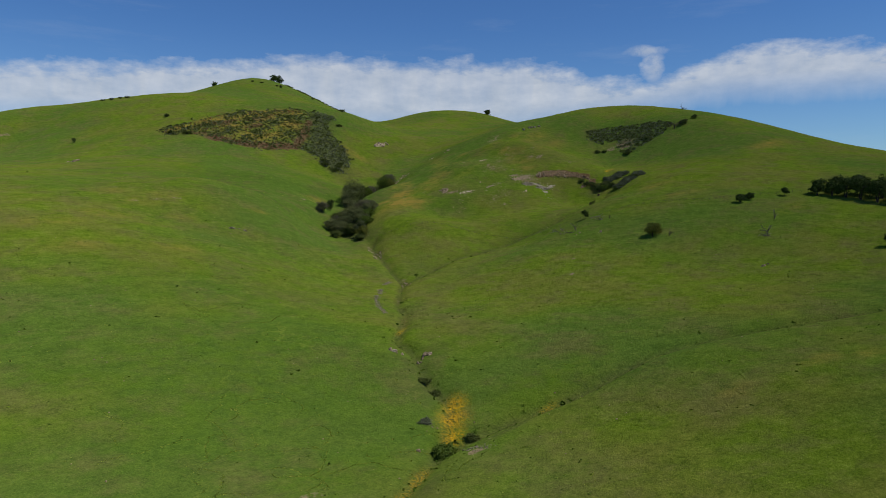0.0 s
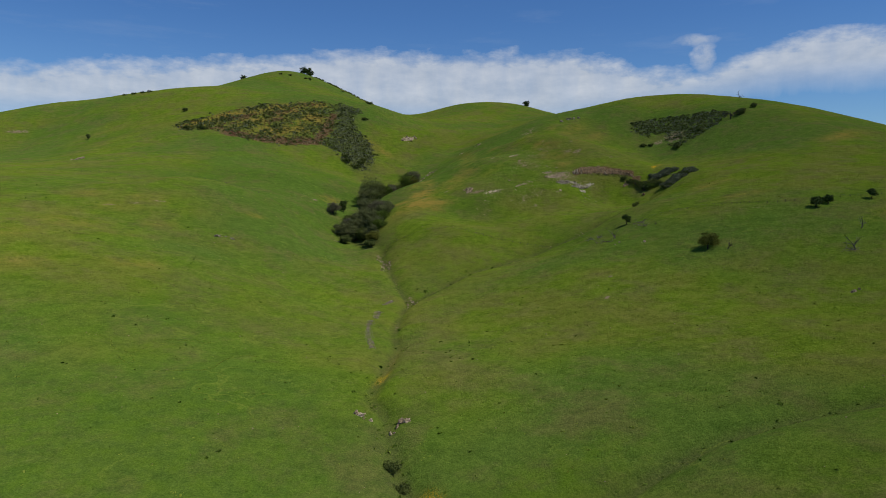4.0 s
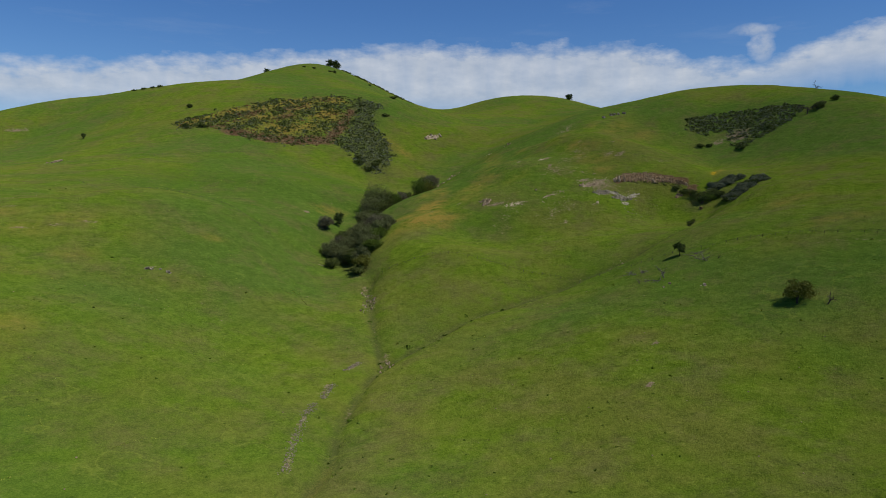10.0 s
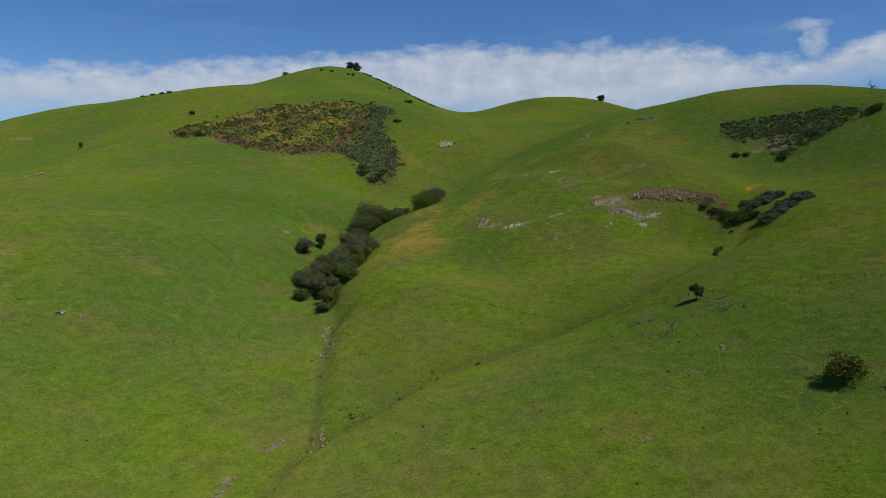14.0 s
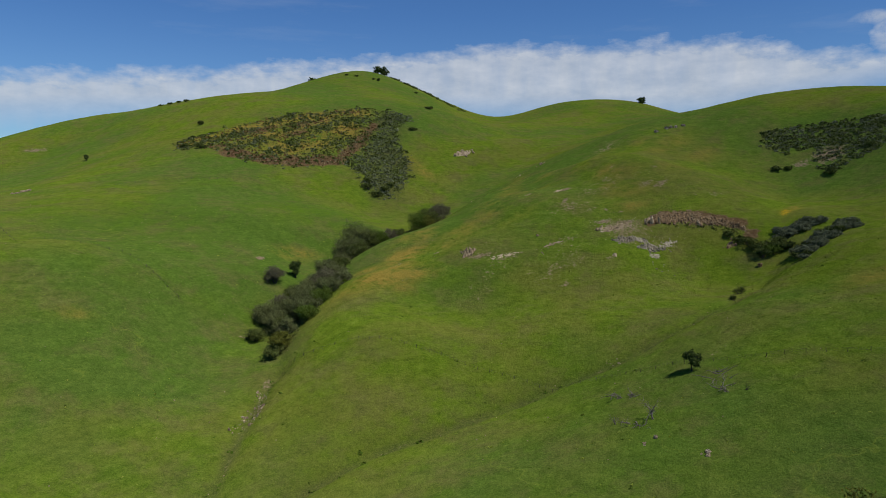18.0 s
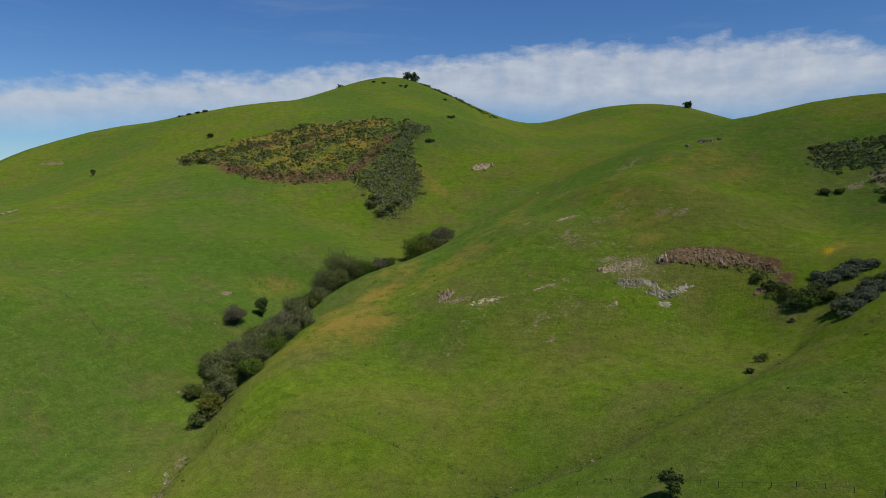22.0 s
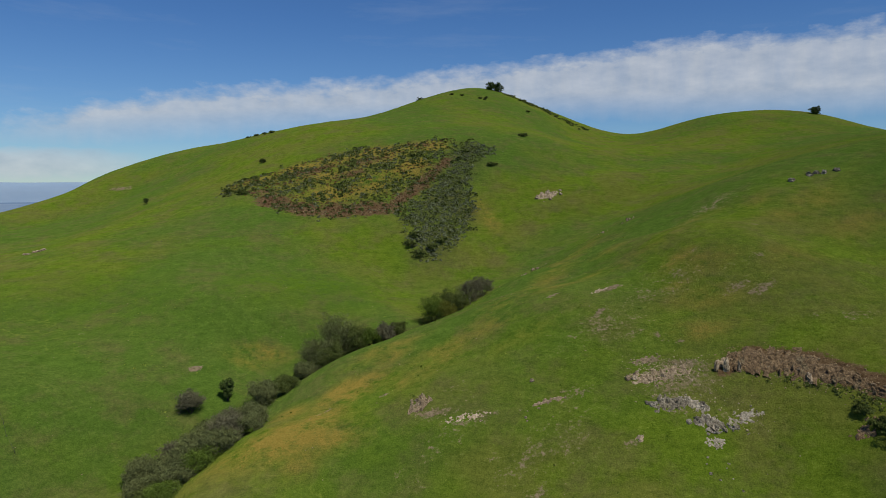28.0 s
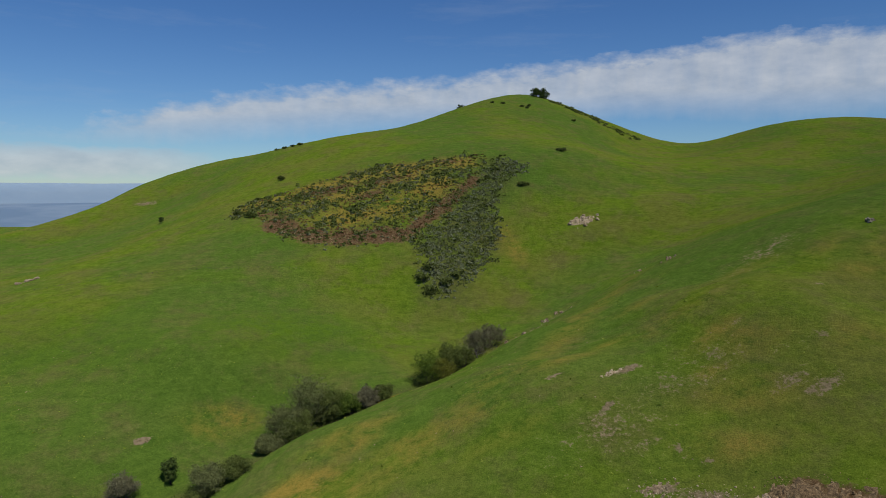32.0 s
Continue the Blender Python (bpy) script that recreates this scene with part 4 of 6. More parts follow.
def tree(name, x, y, height, width, leaf, label, category="tree", group="", base=0.25, leaves=2600, card=0.34, stems=1, seed=0, turn=0.0, bark=None):
    """A tree or tall shrub: stems, limbs into each lobe, and a crown of leaf sprays."""
    rng = np.random.default_rng(1000 + seed)
    ob = thing(name, x, y, label, category, group, turn=turn, sink=0.15)
    bark = bark or M_BARK
    lobes = make_lobes(rng, width, height, base * height, 8 + int(width / 2.5))
    r0 = 0.028 * height + 0.05
    forks = []
    for s in range(stems):
        t = 2 * math.pi * s / stems + 0.6
        off = 0.0 if stems == 1 else 0.06 * width
        top = (math.cos(t) * off * 3, math.sin(t) * off * 3, height * (0.38 if stems == 1 else 0.5))
        foot = (math.cos(t) * off, math.sin(t) * off, -0.4)
        pts = [Vector(foot).lerp(Vector(top), q) + Vector(rng.normal(0, 0.02 * height * q, 3)) for q in (0, 0.3, 0.65, 1.0)]
        part("trunk" if stems == 1 else "stem", mesh_from("trunk", *tube(pts, [r0 * 1.35, r0, r0 * 0.8, r0 * 0.62], 7), bark, True), ob)
        forks.append(pts[-1])
    for i, lb in enumerate(lobes):
        a = forks[i % len(forks)]
        b = Vector(lb[:3]) + Vector((0, 0, lb[5] * 0.4))
        pts = [a.lerp(b, q) + Vector(rng.normal(0, 0.025 * height, 3)) * (1 if 0 < q < 1 else 0) for q in (0, 0.35, 0.7, 1.0)]
        pieces = [tube(pts, [r0 * 0.5, r0 * 0.36, r0 * 0.22, r0 * 0.08], 5)]
        for q in range(4):
            s0 = pts[1 + q % 3]
            pieces.append(tube(wander(rng, s0, (Vector(lb[:3]) - a).normalized() + Vector(rng.normal(0, 0.7, 3)), width * 0.22, 3, 0.25), [r0 * 0.18, r0 * 0.13, r0 * 0.08, r0 * 0.03], 4))
        part("limb", mesh_from("limb", *merge(pieces), bark, True), ob)
    pts, way = crown_points(rng, lobes, leaves, 0.5, 0.3, 0.036 * width + 0.14)
    part("crown", mesh_from("crown", *leaf_cards(rng, pts, card, 1.6, 0.0, way, 0.75), leaf), ob)
    return ob


def thicket(name, x, y, height, width, leaf, label, seed, group="", leaves=3200, card=0.30, category="shrub", skirt=None):
    """A twiggy many-stemmed shrub, dense down to the ground."""
    rng = np.random.default_rng(3000 + seed)
    ob = thing(name, x, y, label, category, group, sink=0.25)
    n_stem = 6
    for s in range(n_stem):
        t = 2 * math.pi * s / n_stem + rng.uniform(-0.4, 0.4)
        way = (math.cos(t) * 0.55, math.sin(t) * 0.55, 1.0)
        pts = wander(rng, (math.cos(t) * 0.3, math.sin(t) * 0.3, -0.3), way, height * 0.9, 5, 0.10)
        pieces = [tube(pts, [0.13, 0.11, 0.09, 0.06, 0.04, 0.015], 5)]
        for q in range(5):
            pieces.append(tube(wander(rng, pts[1 + q % 4], Vector(way) + Vector(rng.normal(0, 0.6, 3)), height * 0.4, 3, 0.2), [0.05, 0.035, 0.022, 0.008], 4))
        part("stem", mesh_from("stem", *merge(pieces), M_BARK, True), ob)
    lobes = make_lobes(rng, width, height, height * 0.06, 10 + int(width * 0.9), 0.78)
    pts, way_out = crown_points(rng, lobes, leaves, 0.5, 0.4, 0.040 * width + 0.18)
    pts[:, 2] = np.abs(pts[:, 2])
    part("crown", mesh_from("crown", *leaf_cards(rng, pts, card, 2.0, 0.9, way_out, 0.55), leaf), ob)
    if skirt:
        low = make_lobes(rng, width * 0.95, height * 0.45, 0.0, 6, 0.8)
        q, way_out = crown_points(rng, low, leaves // 3, 0.6, 0.25, 0.03 * width)
        q[:, 2] = np.abs(q[:, 2])
        part("leafy_skirt", mesh_from("leafy_skirt", *leaf_cards(rng, q, card, 1.6, 0.0, way_out), skirt), ob, "fresh green lower growth")
    return ob


def bare_tree(name, x, y, height, label, seed, lean=(0, 0), wood=None, category="dead tree", spread=0.7, order=3, group="", width=1.0):
    """Forking bare limbs with no leaves."""
    rng = np.random.default_rng(5000 + seed)
    wood = wood or M_DEAD
    ob = thing(name, x, y, label, category, group, sink=0.2)
    r0 = 0.035 * height + 0.04
    trunk = wander(rng, (0, 0, -0.3), (lean[0], lean[1], 1.0), height * 0.45, 4, 0.10)
    part("trunk", mesh_from("trunk", *tube(trunk, [r0 * 1.3, r0, r0 * 0.9, r0 * 0.75, r0 * 0.6], 7), wood, True), ob)
    for b in range(5):
        s = trunk[2 + b % 3]
        t = 2 * math.pi * b / 5 + rng.uniform(-0.4, 0.4)
        main = wander(rng, s, (math.cos(t) * spread + lean[0], math.sin(t) * spread + lean[1], rng.uniform(0.3, 1.0)), height * 0.6 * width, 4, 0.22)
        pieces = [tube(main, [r0 * 0.5, r0 * 0.38, r0 * 0.28, r0 * 0.18, r0 * 0.05], 5)]
        for q in range(order * 3):
            s2 = main[1 + q % 4]
            sub = wander(rng, s2, Vector(rng.normal(0, 0.7, 3)) + Vector((math.cos(t), math.sin(t), 0.4)), height * 0.26, 3, 0.3)
            pieces.append(tube(sub, [r0 * 0.2, r0 * 0.14, r0 * 0.09, r0 * 0.03], 4))
        part("branch", mesh_from("branch", *merge(pieces), wood, True), ob)
    return ob


def fallen_branches(name, x, y, size, label, seed, count=7):
    rng = np.random.default_rng(6000 + seed)
    ob = thing(name, x, y, label, "dead wood", "fallen dead wood")
    for b in range(count):
        t = rng.uniform(0, 6.28)
        main = wander(rng, (rng.uniform(-0.3, 0.3) * size, rng.uniform(-0.3, 0.3) * size, 0.15), (math.cos(t), math.sin(t), rng.uniform(0.0, 0.45)), size * rng.uniform(0.4, 0.8), 4, 0.2, 0.04)
        pieces = [tube(main, [0.13, 0.11, 0.08, 0.05, 0.02], 5)]
        for q in range(4):
            pieces.append(tube(wander(rng, main[1 + q % 3], rng.normal(0, 1, 3), size * 0.28, 3, 0.3), [0.06, 0.04, 0.025, 0.01], 4))
        part("branch", mesh_from("branch", *merge(pieces), M_DEAD, True), ob)
    return ob


def rock_mesh(seed, mat, flat=0.75, cuts=15, sub=3):
    """An angular boulder: a ball cut by random planes and roughened."""
    rng = np.random.default_rng(seed)
    bm_ = bmesh.new()
    bmesh.ops.create_icosphere(bm_, subdivisions=sub, radius=1.0)
    planes = [(Vector(rng.normal(size=3)).normalized(), rng.uniform(0.45, 0.85)) for _ in range(cuts)]
    for v in bm_.verts:
        for nrm, d in planes:
            over = v.co.dot(nrm) - d
            if over > 0:
                v.co -= nrm * over
        v.co += v.co.normalized() * (0.42 * noise.noise(v.co * 2.2 + Vector((seed, 0, 0))) + 0.26 * noise.noise(v.co * 4.7 + Vector((0, seed, 0))))
        v.co.z *= flat
    m = bpy.data.meshes.new("rock")
    bm_.to_mesh(m)
    bm_.free()
    m.materials.append(mat)
    return m


ROCKS = {key: [rock_mesh(100 * i + j, mat, 0.7 + 0.12 * j) for j in range(5)] for i, (key, mat) in enumerate((("grey", M_GREY_ROCK), ("pale", M_PALE_ROCK), ("red", M_RED_ROCK)))}


def rock(kind, x, y, size, label, group="", tall=1.0, rng=RNG, name="rock", lift=0.1):
    ob = new(name, ROCKS[kind][int(rng.integers(5))])
    ob.matrix_basis = pose(x, y, gz(x, y) + size * lift * tall, rng.uniform(-12, 12), rng.uniform(-12, 12), rng.uniform(0, 360)) @ Matrix.Diagonal(
        (size * rng.uniform(0.75, 1.25), size * rng.uniform(0.7, 1.1), size * tall * rng.uniform(0.8, 1.2), 1))
    return tagged(ob, label, "rock", group)


def fractured(rng, u, v, cell_u, cell_v, keep, rise, tilt=0.35):
    """Heights of broken rock: blocks of uneven height and tilt, parted by cracks; blocks that are not kept lie below the ground."""
    lu, hu, lv, hv = u.min(), u.max(), v.min(), v.max()
    n = int((hu - lu) * (hv - lv) / (cell_u * cell_v)) + 6
    su, sv = rng.uniform(lu, hu, n), rng.uniform(lv, hv, n)
    h = rise * np.clip(rng.gamma(2.6, 0.22, n), 0.10, 1.3)
    lost = rng.random(n) > keep(su, sv)
    h[lost] = -0.5
    ta, tb = rng.normal(0, tilt, n), rng.normal(0, tilt, n)
    ta[lost] = tb[lost] = 0.0
    d = np.hypot((u.ravel()[:, None] - su) / cell_u, (v.ravel()[:, None] - sv) / cell_v)
    i = np.argmin(d, axis=1)
    two = np.partition(d, 1, axis=1)[:, :2]
    gap = np.clip((two[:, 1] - two[:, 0]) / 0.22, 0, 1)
    z = h[i] + ta[i] * (u.ravel() - su[i]) + tb[i] * (v.ravel() - sv[i]) + rng.normal(0, 0.05, len(i))
    z = np.where(lost[i], -0.5, np.maximum(z, 0.02) * (0.55 + 0.45 * gap))
    return z.reshape(u.shape)


def grid_faces(nv, nu):
    idx_ = np.arange(nv * nu).reshape(nv, nu)
    return np.stack([idx_[:-1, :-1], idx_[:-1, 1:], idx_[1:, 1:], idx_[1:, :-1]], -1).reshape(-1, 4)


def rock_outcrop(x, y, a, b, turn, rise, cell, mat, label, seed, step=0.3):
    """A ledge of fractured bedrock standing out of the grass."""
    rng = np.random.default_rng(9000 + seed)
    uu, vv = np.meshgrid(np.arange(-a * 1.15, a * 1.15, step), np.arange(-b * 1.15, b * 1.15, step))
    uu, vv = uu + rng.normal(0, 0.2 * step, uu.shape), vv + rng.normal(0, 0.2 * step, vv.shape)
    z = fractured(rng, uu, vv, cell * 0.8, cell * 0.6, lambda p, q: 1.0 - 0.95 * ((p / a) ** 2 + (q / b) ** 2) ** 0.8, rise)
    c, s = math.cos(radians(turn)), math.sin(radians(turn))
    X, Y = x + uu * c - vv * s, y + uu * s + vv * c
    z0 = gz(x, y)
    co = np.stack([X - x, Y - y, ground_z(X, Y) + z - z0], -1).reshape(-1, 3)
    ob = new("rock_outcrop", mesh_from("rock_outcrop", co, grid_faces(*uu.shape), mat))
    ob.matrix_basis = pose(x, y, z0)
    return tagged(ob, label, "rock outcrop", "rock outcrops")


def inside(poly, x, y):
    c = np.zeros(np.shape(x), bool)
    j = len(poly) - 1
    for i in range(len(poly)):
        (xi, yi), (xj, yj) = poly[i], poly[j]
        c ^= ((yi > y) != (yj > y)) & (x < (xj - xi) * (y - yi) / (yj - yi + 1e-12) + xi)
        j = i
    return c


def shrub_field(name, places, sizes, leaf, label, cards=46, seed=0, flat=0.75, card=0.24):
    """Low shrubs past counting, joined in one mesh: each a rounded heap of leaf sprays."""
    rng = np.random.default_rng(8000 + seed)
    n = len(places)
    d = rng.normal(size=(n, cards, 3))
    d /= np.linalg.norm(d, axis=2)[:, :, None]
    d[:, :, 2] = np.abs(d[:, :, 2]) * flat
    r = rng.uniform(0.55, 1.05, (n, cards, 1))
    z = ground_z(places[:, 0], places[:, 1])
    sc = np.stack([sizes * rng.uniform(0.8, 1.3, n), sizes * rng.uniform(0.8, 1.3, n), sizes], 1)[:, None, :]
    c = np.stack([places[:, 0], places[:, 1], z - 0.05], 1)[:, None, :] + d * r * sc
    v, f = leaf_cards(rng, c.reshape(-1, 3), 1.0, 1.5, 0.2, d.reshape(-1, 3), 0.5)
    ctr = np.repeat(c.reshape(-1, 3), 4, axis=0)
    v = ctr + (v - ctr) * np.repeat(np.repeat(sizes * card / 0.6, cards), 4)[:, None]
    return tagged(new(name, mesh_from(name, v, f, leaf)), label, "shrubs", kind="stuff")
# ---- the wooded gully ----
G1 = "trees and shrubs of the gully"
GULLY = [
    # the big willow mass, from its foot upwards
    (258, 430, 10.5, 14, M_WILLOW, M_GREEN), (254, 440, 9, 12, M_WILLOW, M_SAGE_DARK), (265, 436, 12.5, 17, M_WILLOW, None), (273, 430, 11.5, 15, M_WILLOW, None), (264, 447, 10, 13, M_BROWN, None),
    (274, 443, 12.5, 17, M_WILLOW, None), (283, 440, 12, 16, M_BROWN, None), (290, 446, 10, 13, M_WILLOW, M_SAGE_DARK), (281, 451, 10.5, 14, M_WILLOW, None), (260, 420, 8, 11, M_SAGE_DARK, M_GREEN),
    (270, 422, 9, 12, M_WILLOW, M_GREEN), (282, 431, 9, 12, M_WILLOW, M_GREEN), (291, 439, 7, 9, M_WILLOW, M_GREEN),
    # the trees above it
    (272, 462, 6, 10, M_SAGE_DARK, None), (280, 466, 6.5, 10, M_WILLOW, M_SAGE_DARK), (287, 468, 5, 8, M_SAGE_DARK, None),
    (291, 474, 11, 13, M_WILLOW, M_SAGE_DARK), (299, 478, 7, 10, M_SAGE_DARK, None),
    (306, 499, 7.5, 10, M_WILLOW, M_SAGE_DARK), (311, 507, 15.5, 15, M_WILLOW, M_SAGE_DARK), (319, 514, 21, 19, M_WILLOW, M_SAGE_DARK), (328, 515, 13, 14, M_SAGE_DARK, None), (317, 503, 11, 13, M_SAGE_DARK, None),
    (335, 515, 9, 10, M_GREEN, None), (342, 518, 8.5, 10, M_BROWN, M_SAGE_DARK), (349, 522, 6, 8, M_SAGE_DARK, None)]
for i, (x, y, hgt, wid, mat, skirt) in enumerate(GULLY):
    kind = {M_WILLOW: "grey-green twiggy willow thicket, barely in leaf, in the gully", M_BROWN: "brown-grey bare twiggy willow thicket in the gully", M_GREEN: "fresh green leafy thicket in the gully"}.get(mat, "dark green leafy thicket in the gully")
    thicket("willow_thicket", x, y, hgt, wid, mat, kind, 10 + i, G1, 11500, 0.26, skirt=skirt)
tree("gully_tree", 252.5, 396, 9.5, 12, M_YELLOW, "olive-green spreading tree at the foot of the wooded gully", group=G1, leaves=5200, card=0.32, stems=2, seed=1, base=0.16)
tree("gully_tree", 257, 405, 11, 13, M_WILLOW, "grey-green spreading tree at the foot of the wooded gully", group=G1, leaves=6200, card=0.32, stems=2, seed=2, base=0.18)
thicket("dark_bush", 250, 393, 5, 8, M_SAGE_DARK, "dark green bush under the gully's lowest tree", 29, G1, 3000, 0.3)
thicket("green_bush", 268, 413, 7, 12, M_GREEN, "yellow-green leafy bush at the foot of the willow thicket", 50, G1, 7699, 0.22)
thicket("green_bush", 277, 424, 7, 12, M_GREEN, "fresh green bush beside the willow thicket", 51, G1, 7699, 0.22)
thicket("dark_bush", 247, 422, 6, 9, M_SAGE_DARK, "dark green low bush below the willow thicket", 52, G1, 5600, 0.22)
thicket("grey_bush", 263.7, 471.5, 9, 10.5, M_BROWN, "round grey bush with bare twigs on the gully's rim", 53, G1, 8400, 0.22)
tree("dark_tree", 276, 480.5, 8.5, 8, M_OAK, "small dark evergreen tree above the gully", group=G1, leaves=3000, card=0.34, seed=34, base=0.2)
bare_tree("bare_shrub", 270, 458, 6.5, "pale bare-limbed shrub among the willows", 35, spread=1.0, category="shrub", group=G1)
thicket("green_bush", 368, 537, 15, 15, M_GREEN, "green bushy tree at the head of the gully", 44, G1, 10640, 0.22, skirt=M_SAGE_DARK)
thicket("green_bush", 378, 544, 15, 15, M_SAGE_DARK, "dark green bushy tree at the head of the gully", 45, G1, 10640, 0.22, skirt=M_SAGE_DARK)
thicket("green_bush", 374, 534, 9, 12, M_YELLOW, "yellow-green bush at the head of the gully", 48, G1, 7000, 0.22)
thicket("green_bush", 385, 550, 11, 12, M_SAGE_DARK, "dark green bush at the head of the gully", 49, G1, 7000, 0.22)
thicket("grey_bush", 393, 564, 13, 14, M_BROWN, "brown-grey bare bush at the head of the gully", 46, G1, 9800, 0.22)
thicket("grey_bush", 401, 572, 12, 13, M_BROWN, "brown-grey bare bush at the head of the gully", 54, G1, 7000, 0.22)
bare_tree("bare_shrub", 392, 559, 8.0, "pale bare shrub at the head of the gully", 47, spread=1.0, category="shrub", group=G1, order=4)

# ---- the right-hand slope ----
G2 = "trees on the open slope"
tree("small_oak", 346.2, 270.1, 5.6, 6.2, M_OAK, "small dark oak with a clear trunk beside the fence", group=G2, leaves=2600, card=0.30, seed=60, base=0.14)
tree("young_oak", 317.7, 201.7, 7.0, 12.5, M_YELLOW, "bushy oak in yellow-green young leaf on the open slope", group=G2, leaves=5200, card=0.28, stems=2, seed=61, base=0.14)
bare_tree("dead_tree", 320.5, 193.7, 5.2, "twisted half-dead tree beside the young oak", 62, (0.35, -0.1), M_BARK, spread=0.5, group=G2, width=0.7)
bare_tree("snag", 322, 258, 6.0, "bleached leaning snag with fallen limbs", 63, (-0.3, 0.4), group=G2)
bare_tree("snag", 316, 265, 3.2, "short bleached dead trunk", 64, (0.1, 0.2), group=G2, order=1)
bare_tree("dead_tree", 367, 158, 5.6, "bare standing dead tree on the slope", 65, group=G2)
bare_tree("dead_tree", 344, 151, 6.4, "tall bare dead tree on the slope", 66, (0.05, 0.0), group=G2, spread=0.5)
bare_tree("dead_stump", 343, 249.2, 2.4, "dark broken stump in the grass", 67, (0.5, -0.2), M_BARK, group=G2, order=1)
for i, (x, y, s) in enumerate([(328, 279, 7.5), (343.9, 259, 8.5), (341.1, 254.2, 6.0), (318, 259, 6.5), (342, 150, 7.0), (331, 276, 5.0), (347.2, 262.2, 5.0)]):
    fallen_branches("fallen_branches", x, y, s, "bleached fallen branches lying in the grass", i)
tree("hill_oak", 382.5, 184.9, 4.8, 7.5, M_OAK, "dark oak on the bank by the fence", group=G2, leaves=2600, card=0.36, seed=70, base=0.08, stems=2)
tree("hill_oak", 391, 183, 4.8, 5.5, M_OAK, "dark oak on the bank by the fence", group=G2, leaves=2000, card=0.36, seed=71, base=0.08, stems=2)
tree("hill_oak", 410, 171, 4.8, 5.5, M_OAK, "small grey-green oak on the bank", group=G2, leaves=1600, card=0.34, seed=72, base=0.15)
G3 = "oaks of the hillside grove"
for i, (x, y, hgt, wid) in enumerate([(421, 157, 9, 10), (424, 150, 10, 11), (425, 143, 11.5, 14), (434, 150, 10, 12), (424, 135, 12.5, 15), (434, 138, 12, 14), (422, 126, 12.5, 14), (433, 127, 12, 14), (421, 116, 12, 14), (430, 117, 12, 14), (420, 106, 11, 13)]):
    tree("grove_oak", x, y, hgt, wid, M_OAK, "dense dark oak in the hillside grove", group=G3, leaves=4200, card=0.42, stems=2, seed=80 + i, base=0.04)
tree("dark_tree", 345, 96, 8, 8, M_OAK, "dark round oak on the slope", group=G2, leaves=2600, card=0.34, seed=95)
for i, (x, y, s) in enumerate([(423, 323, 2.0), (410, 314.5, 1.3)]):
    thicket("small_bush", x, y, s * 1.6, s * 2.4, M_SAGE_DARK, "small dark bush in the side valley", 96 + i, "", 700, 0.2)

# ---- scrub of the side valley ----
G4 = "shrubs of the side valley"
big = [(461.5, 345.5, 5.5, 8, M_OAK), (464, 350, 5.0, 9, M_SAGE_DARK), (466, 343.5, 5.0, 8, M_GREEN), (468.5, 347.5, 4.6, 8, M_SAGE_DARK), (464.5, 355.5, 4.4, 8, M_SAGE_DARK), (470.5, 343, 4.2, 7, M_SAGE_DARK), (473, 347, 3.6, 6.5, M_SAGE_DARK),
       (463.5, 360.5, 3.2, 6, M_SAGE_DARK), (462.5, 366, 2.6, 5, M_SAGE_DARK), (471.5, 339, 3.4, 6, M_SAGE_DARK)]
for q in np.linspace(0, 1, 13):                     # the upper row
    for w in (-1, 1):
        big.append((477 + 16 * q + 1.5 * math.sin(9 * q + w), 349.5 - 6 * q + w * 1.9 + 0.8 * math.cos(17 * q), 2.8 + 0.7 * math.sin(23 * q + w), 5.2 + 0.6 * math.cos(11 * q), M_SAGE))
for q in np.linspace(0, 1, 17):                     # the lower band, wide at its foot
    for w in (-1, 0, 1):
        spread_ = 4.0 - 2.0 * q
        big.append((460.5 + 36 * q + w * spread_ * 0.5 + 1.1 * math.sin(31 * q + w), 326 + 2 * q + 1.5 * math.sin(3.1 * q) + w * spread_ + 1.2 * math.cos(19 * q + 2 * w), 2.8 + 0.8 * math.sin(13 * q + 2 * w), 5.2 + 0.9 * math.cos(7 * q + w), M_SAGE if (round(16 * q) + w) % 5 else M_SAGE_DARK))
for i, (x, y, hgt, wid, mat) in enumerate(big):
    thicket("valley_shrub", x, y, hgt, wid, mat, "rounded grey-green shrub in the side valley" if mat is M_SAGE else "dark green shrub in the side valley", 210 + i, G4, 1300, 0.30)

# ---- far trees ----
G5 = "far hilltop trees"
tree("summit_oak", 533, 1124, 11, 18, M_OAK, "broad dark oak on the summit", group=G5, leaves=5000, card=0.5, stems=2, seed=130, base=-0.1)
tree("summit_oak", 543, 1124, 12.5, 17, M_OAK, "broad dark oak on the summit", group=G5, leaves=5000, card=0.5, seed=131, base=-0.1)
tree("summit_oak", 437, 1160, 11.5, 15, M_OAK, "low dark oak on the summit's shoulder", group=G5, leaves=1800, card=0.6, stems=2, seed=132, base=0.1)
tree("saddle_oak", 906, 952, 9.5, 17, M_OAK, "low broad dark oak on the ridge beyond the saddle", group=G5, leaves=2600, card=0.7, stems=3, seed=133, base=-0.1)
tree("lone_oak", 151, 826, 5.6, 6, M_OAK, "small lone dark oak on the far slope", group=G5, leaves=1400, card=0.4, seed=134)
bare_tree("bare_oak", 647, 387.5, 13, "bare grey oak at the top of the scrub", 135, wood=M_BARK, category="tree", spread=0.9, order=5, group=G5)
bare_tree("bare_oak", 735, 430, 7.5, "bare oak on the skyline ridge", 136, wood=M_BARK, category="tree", spread=0.9, order=5, group=G5)
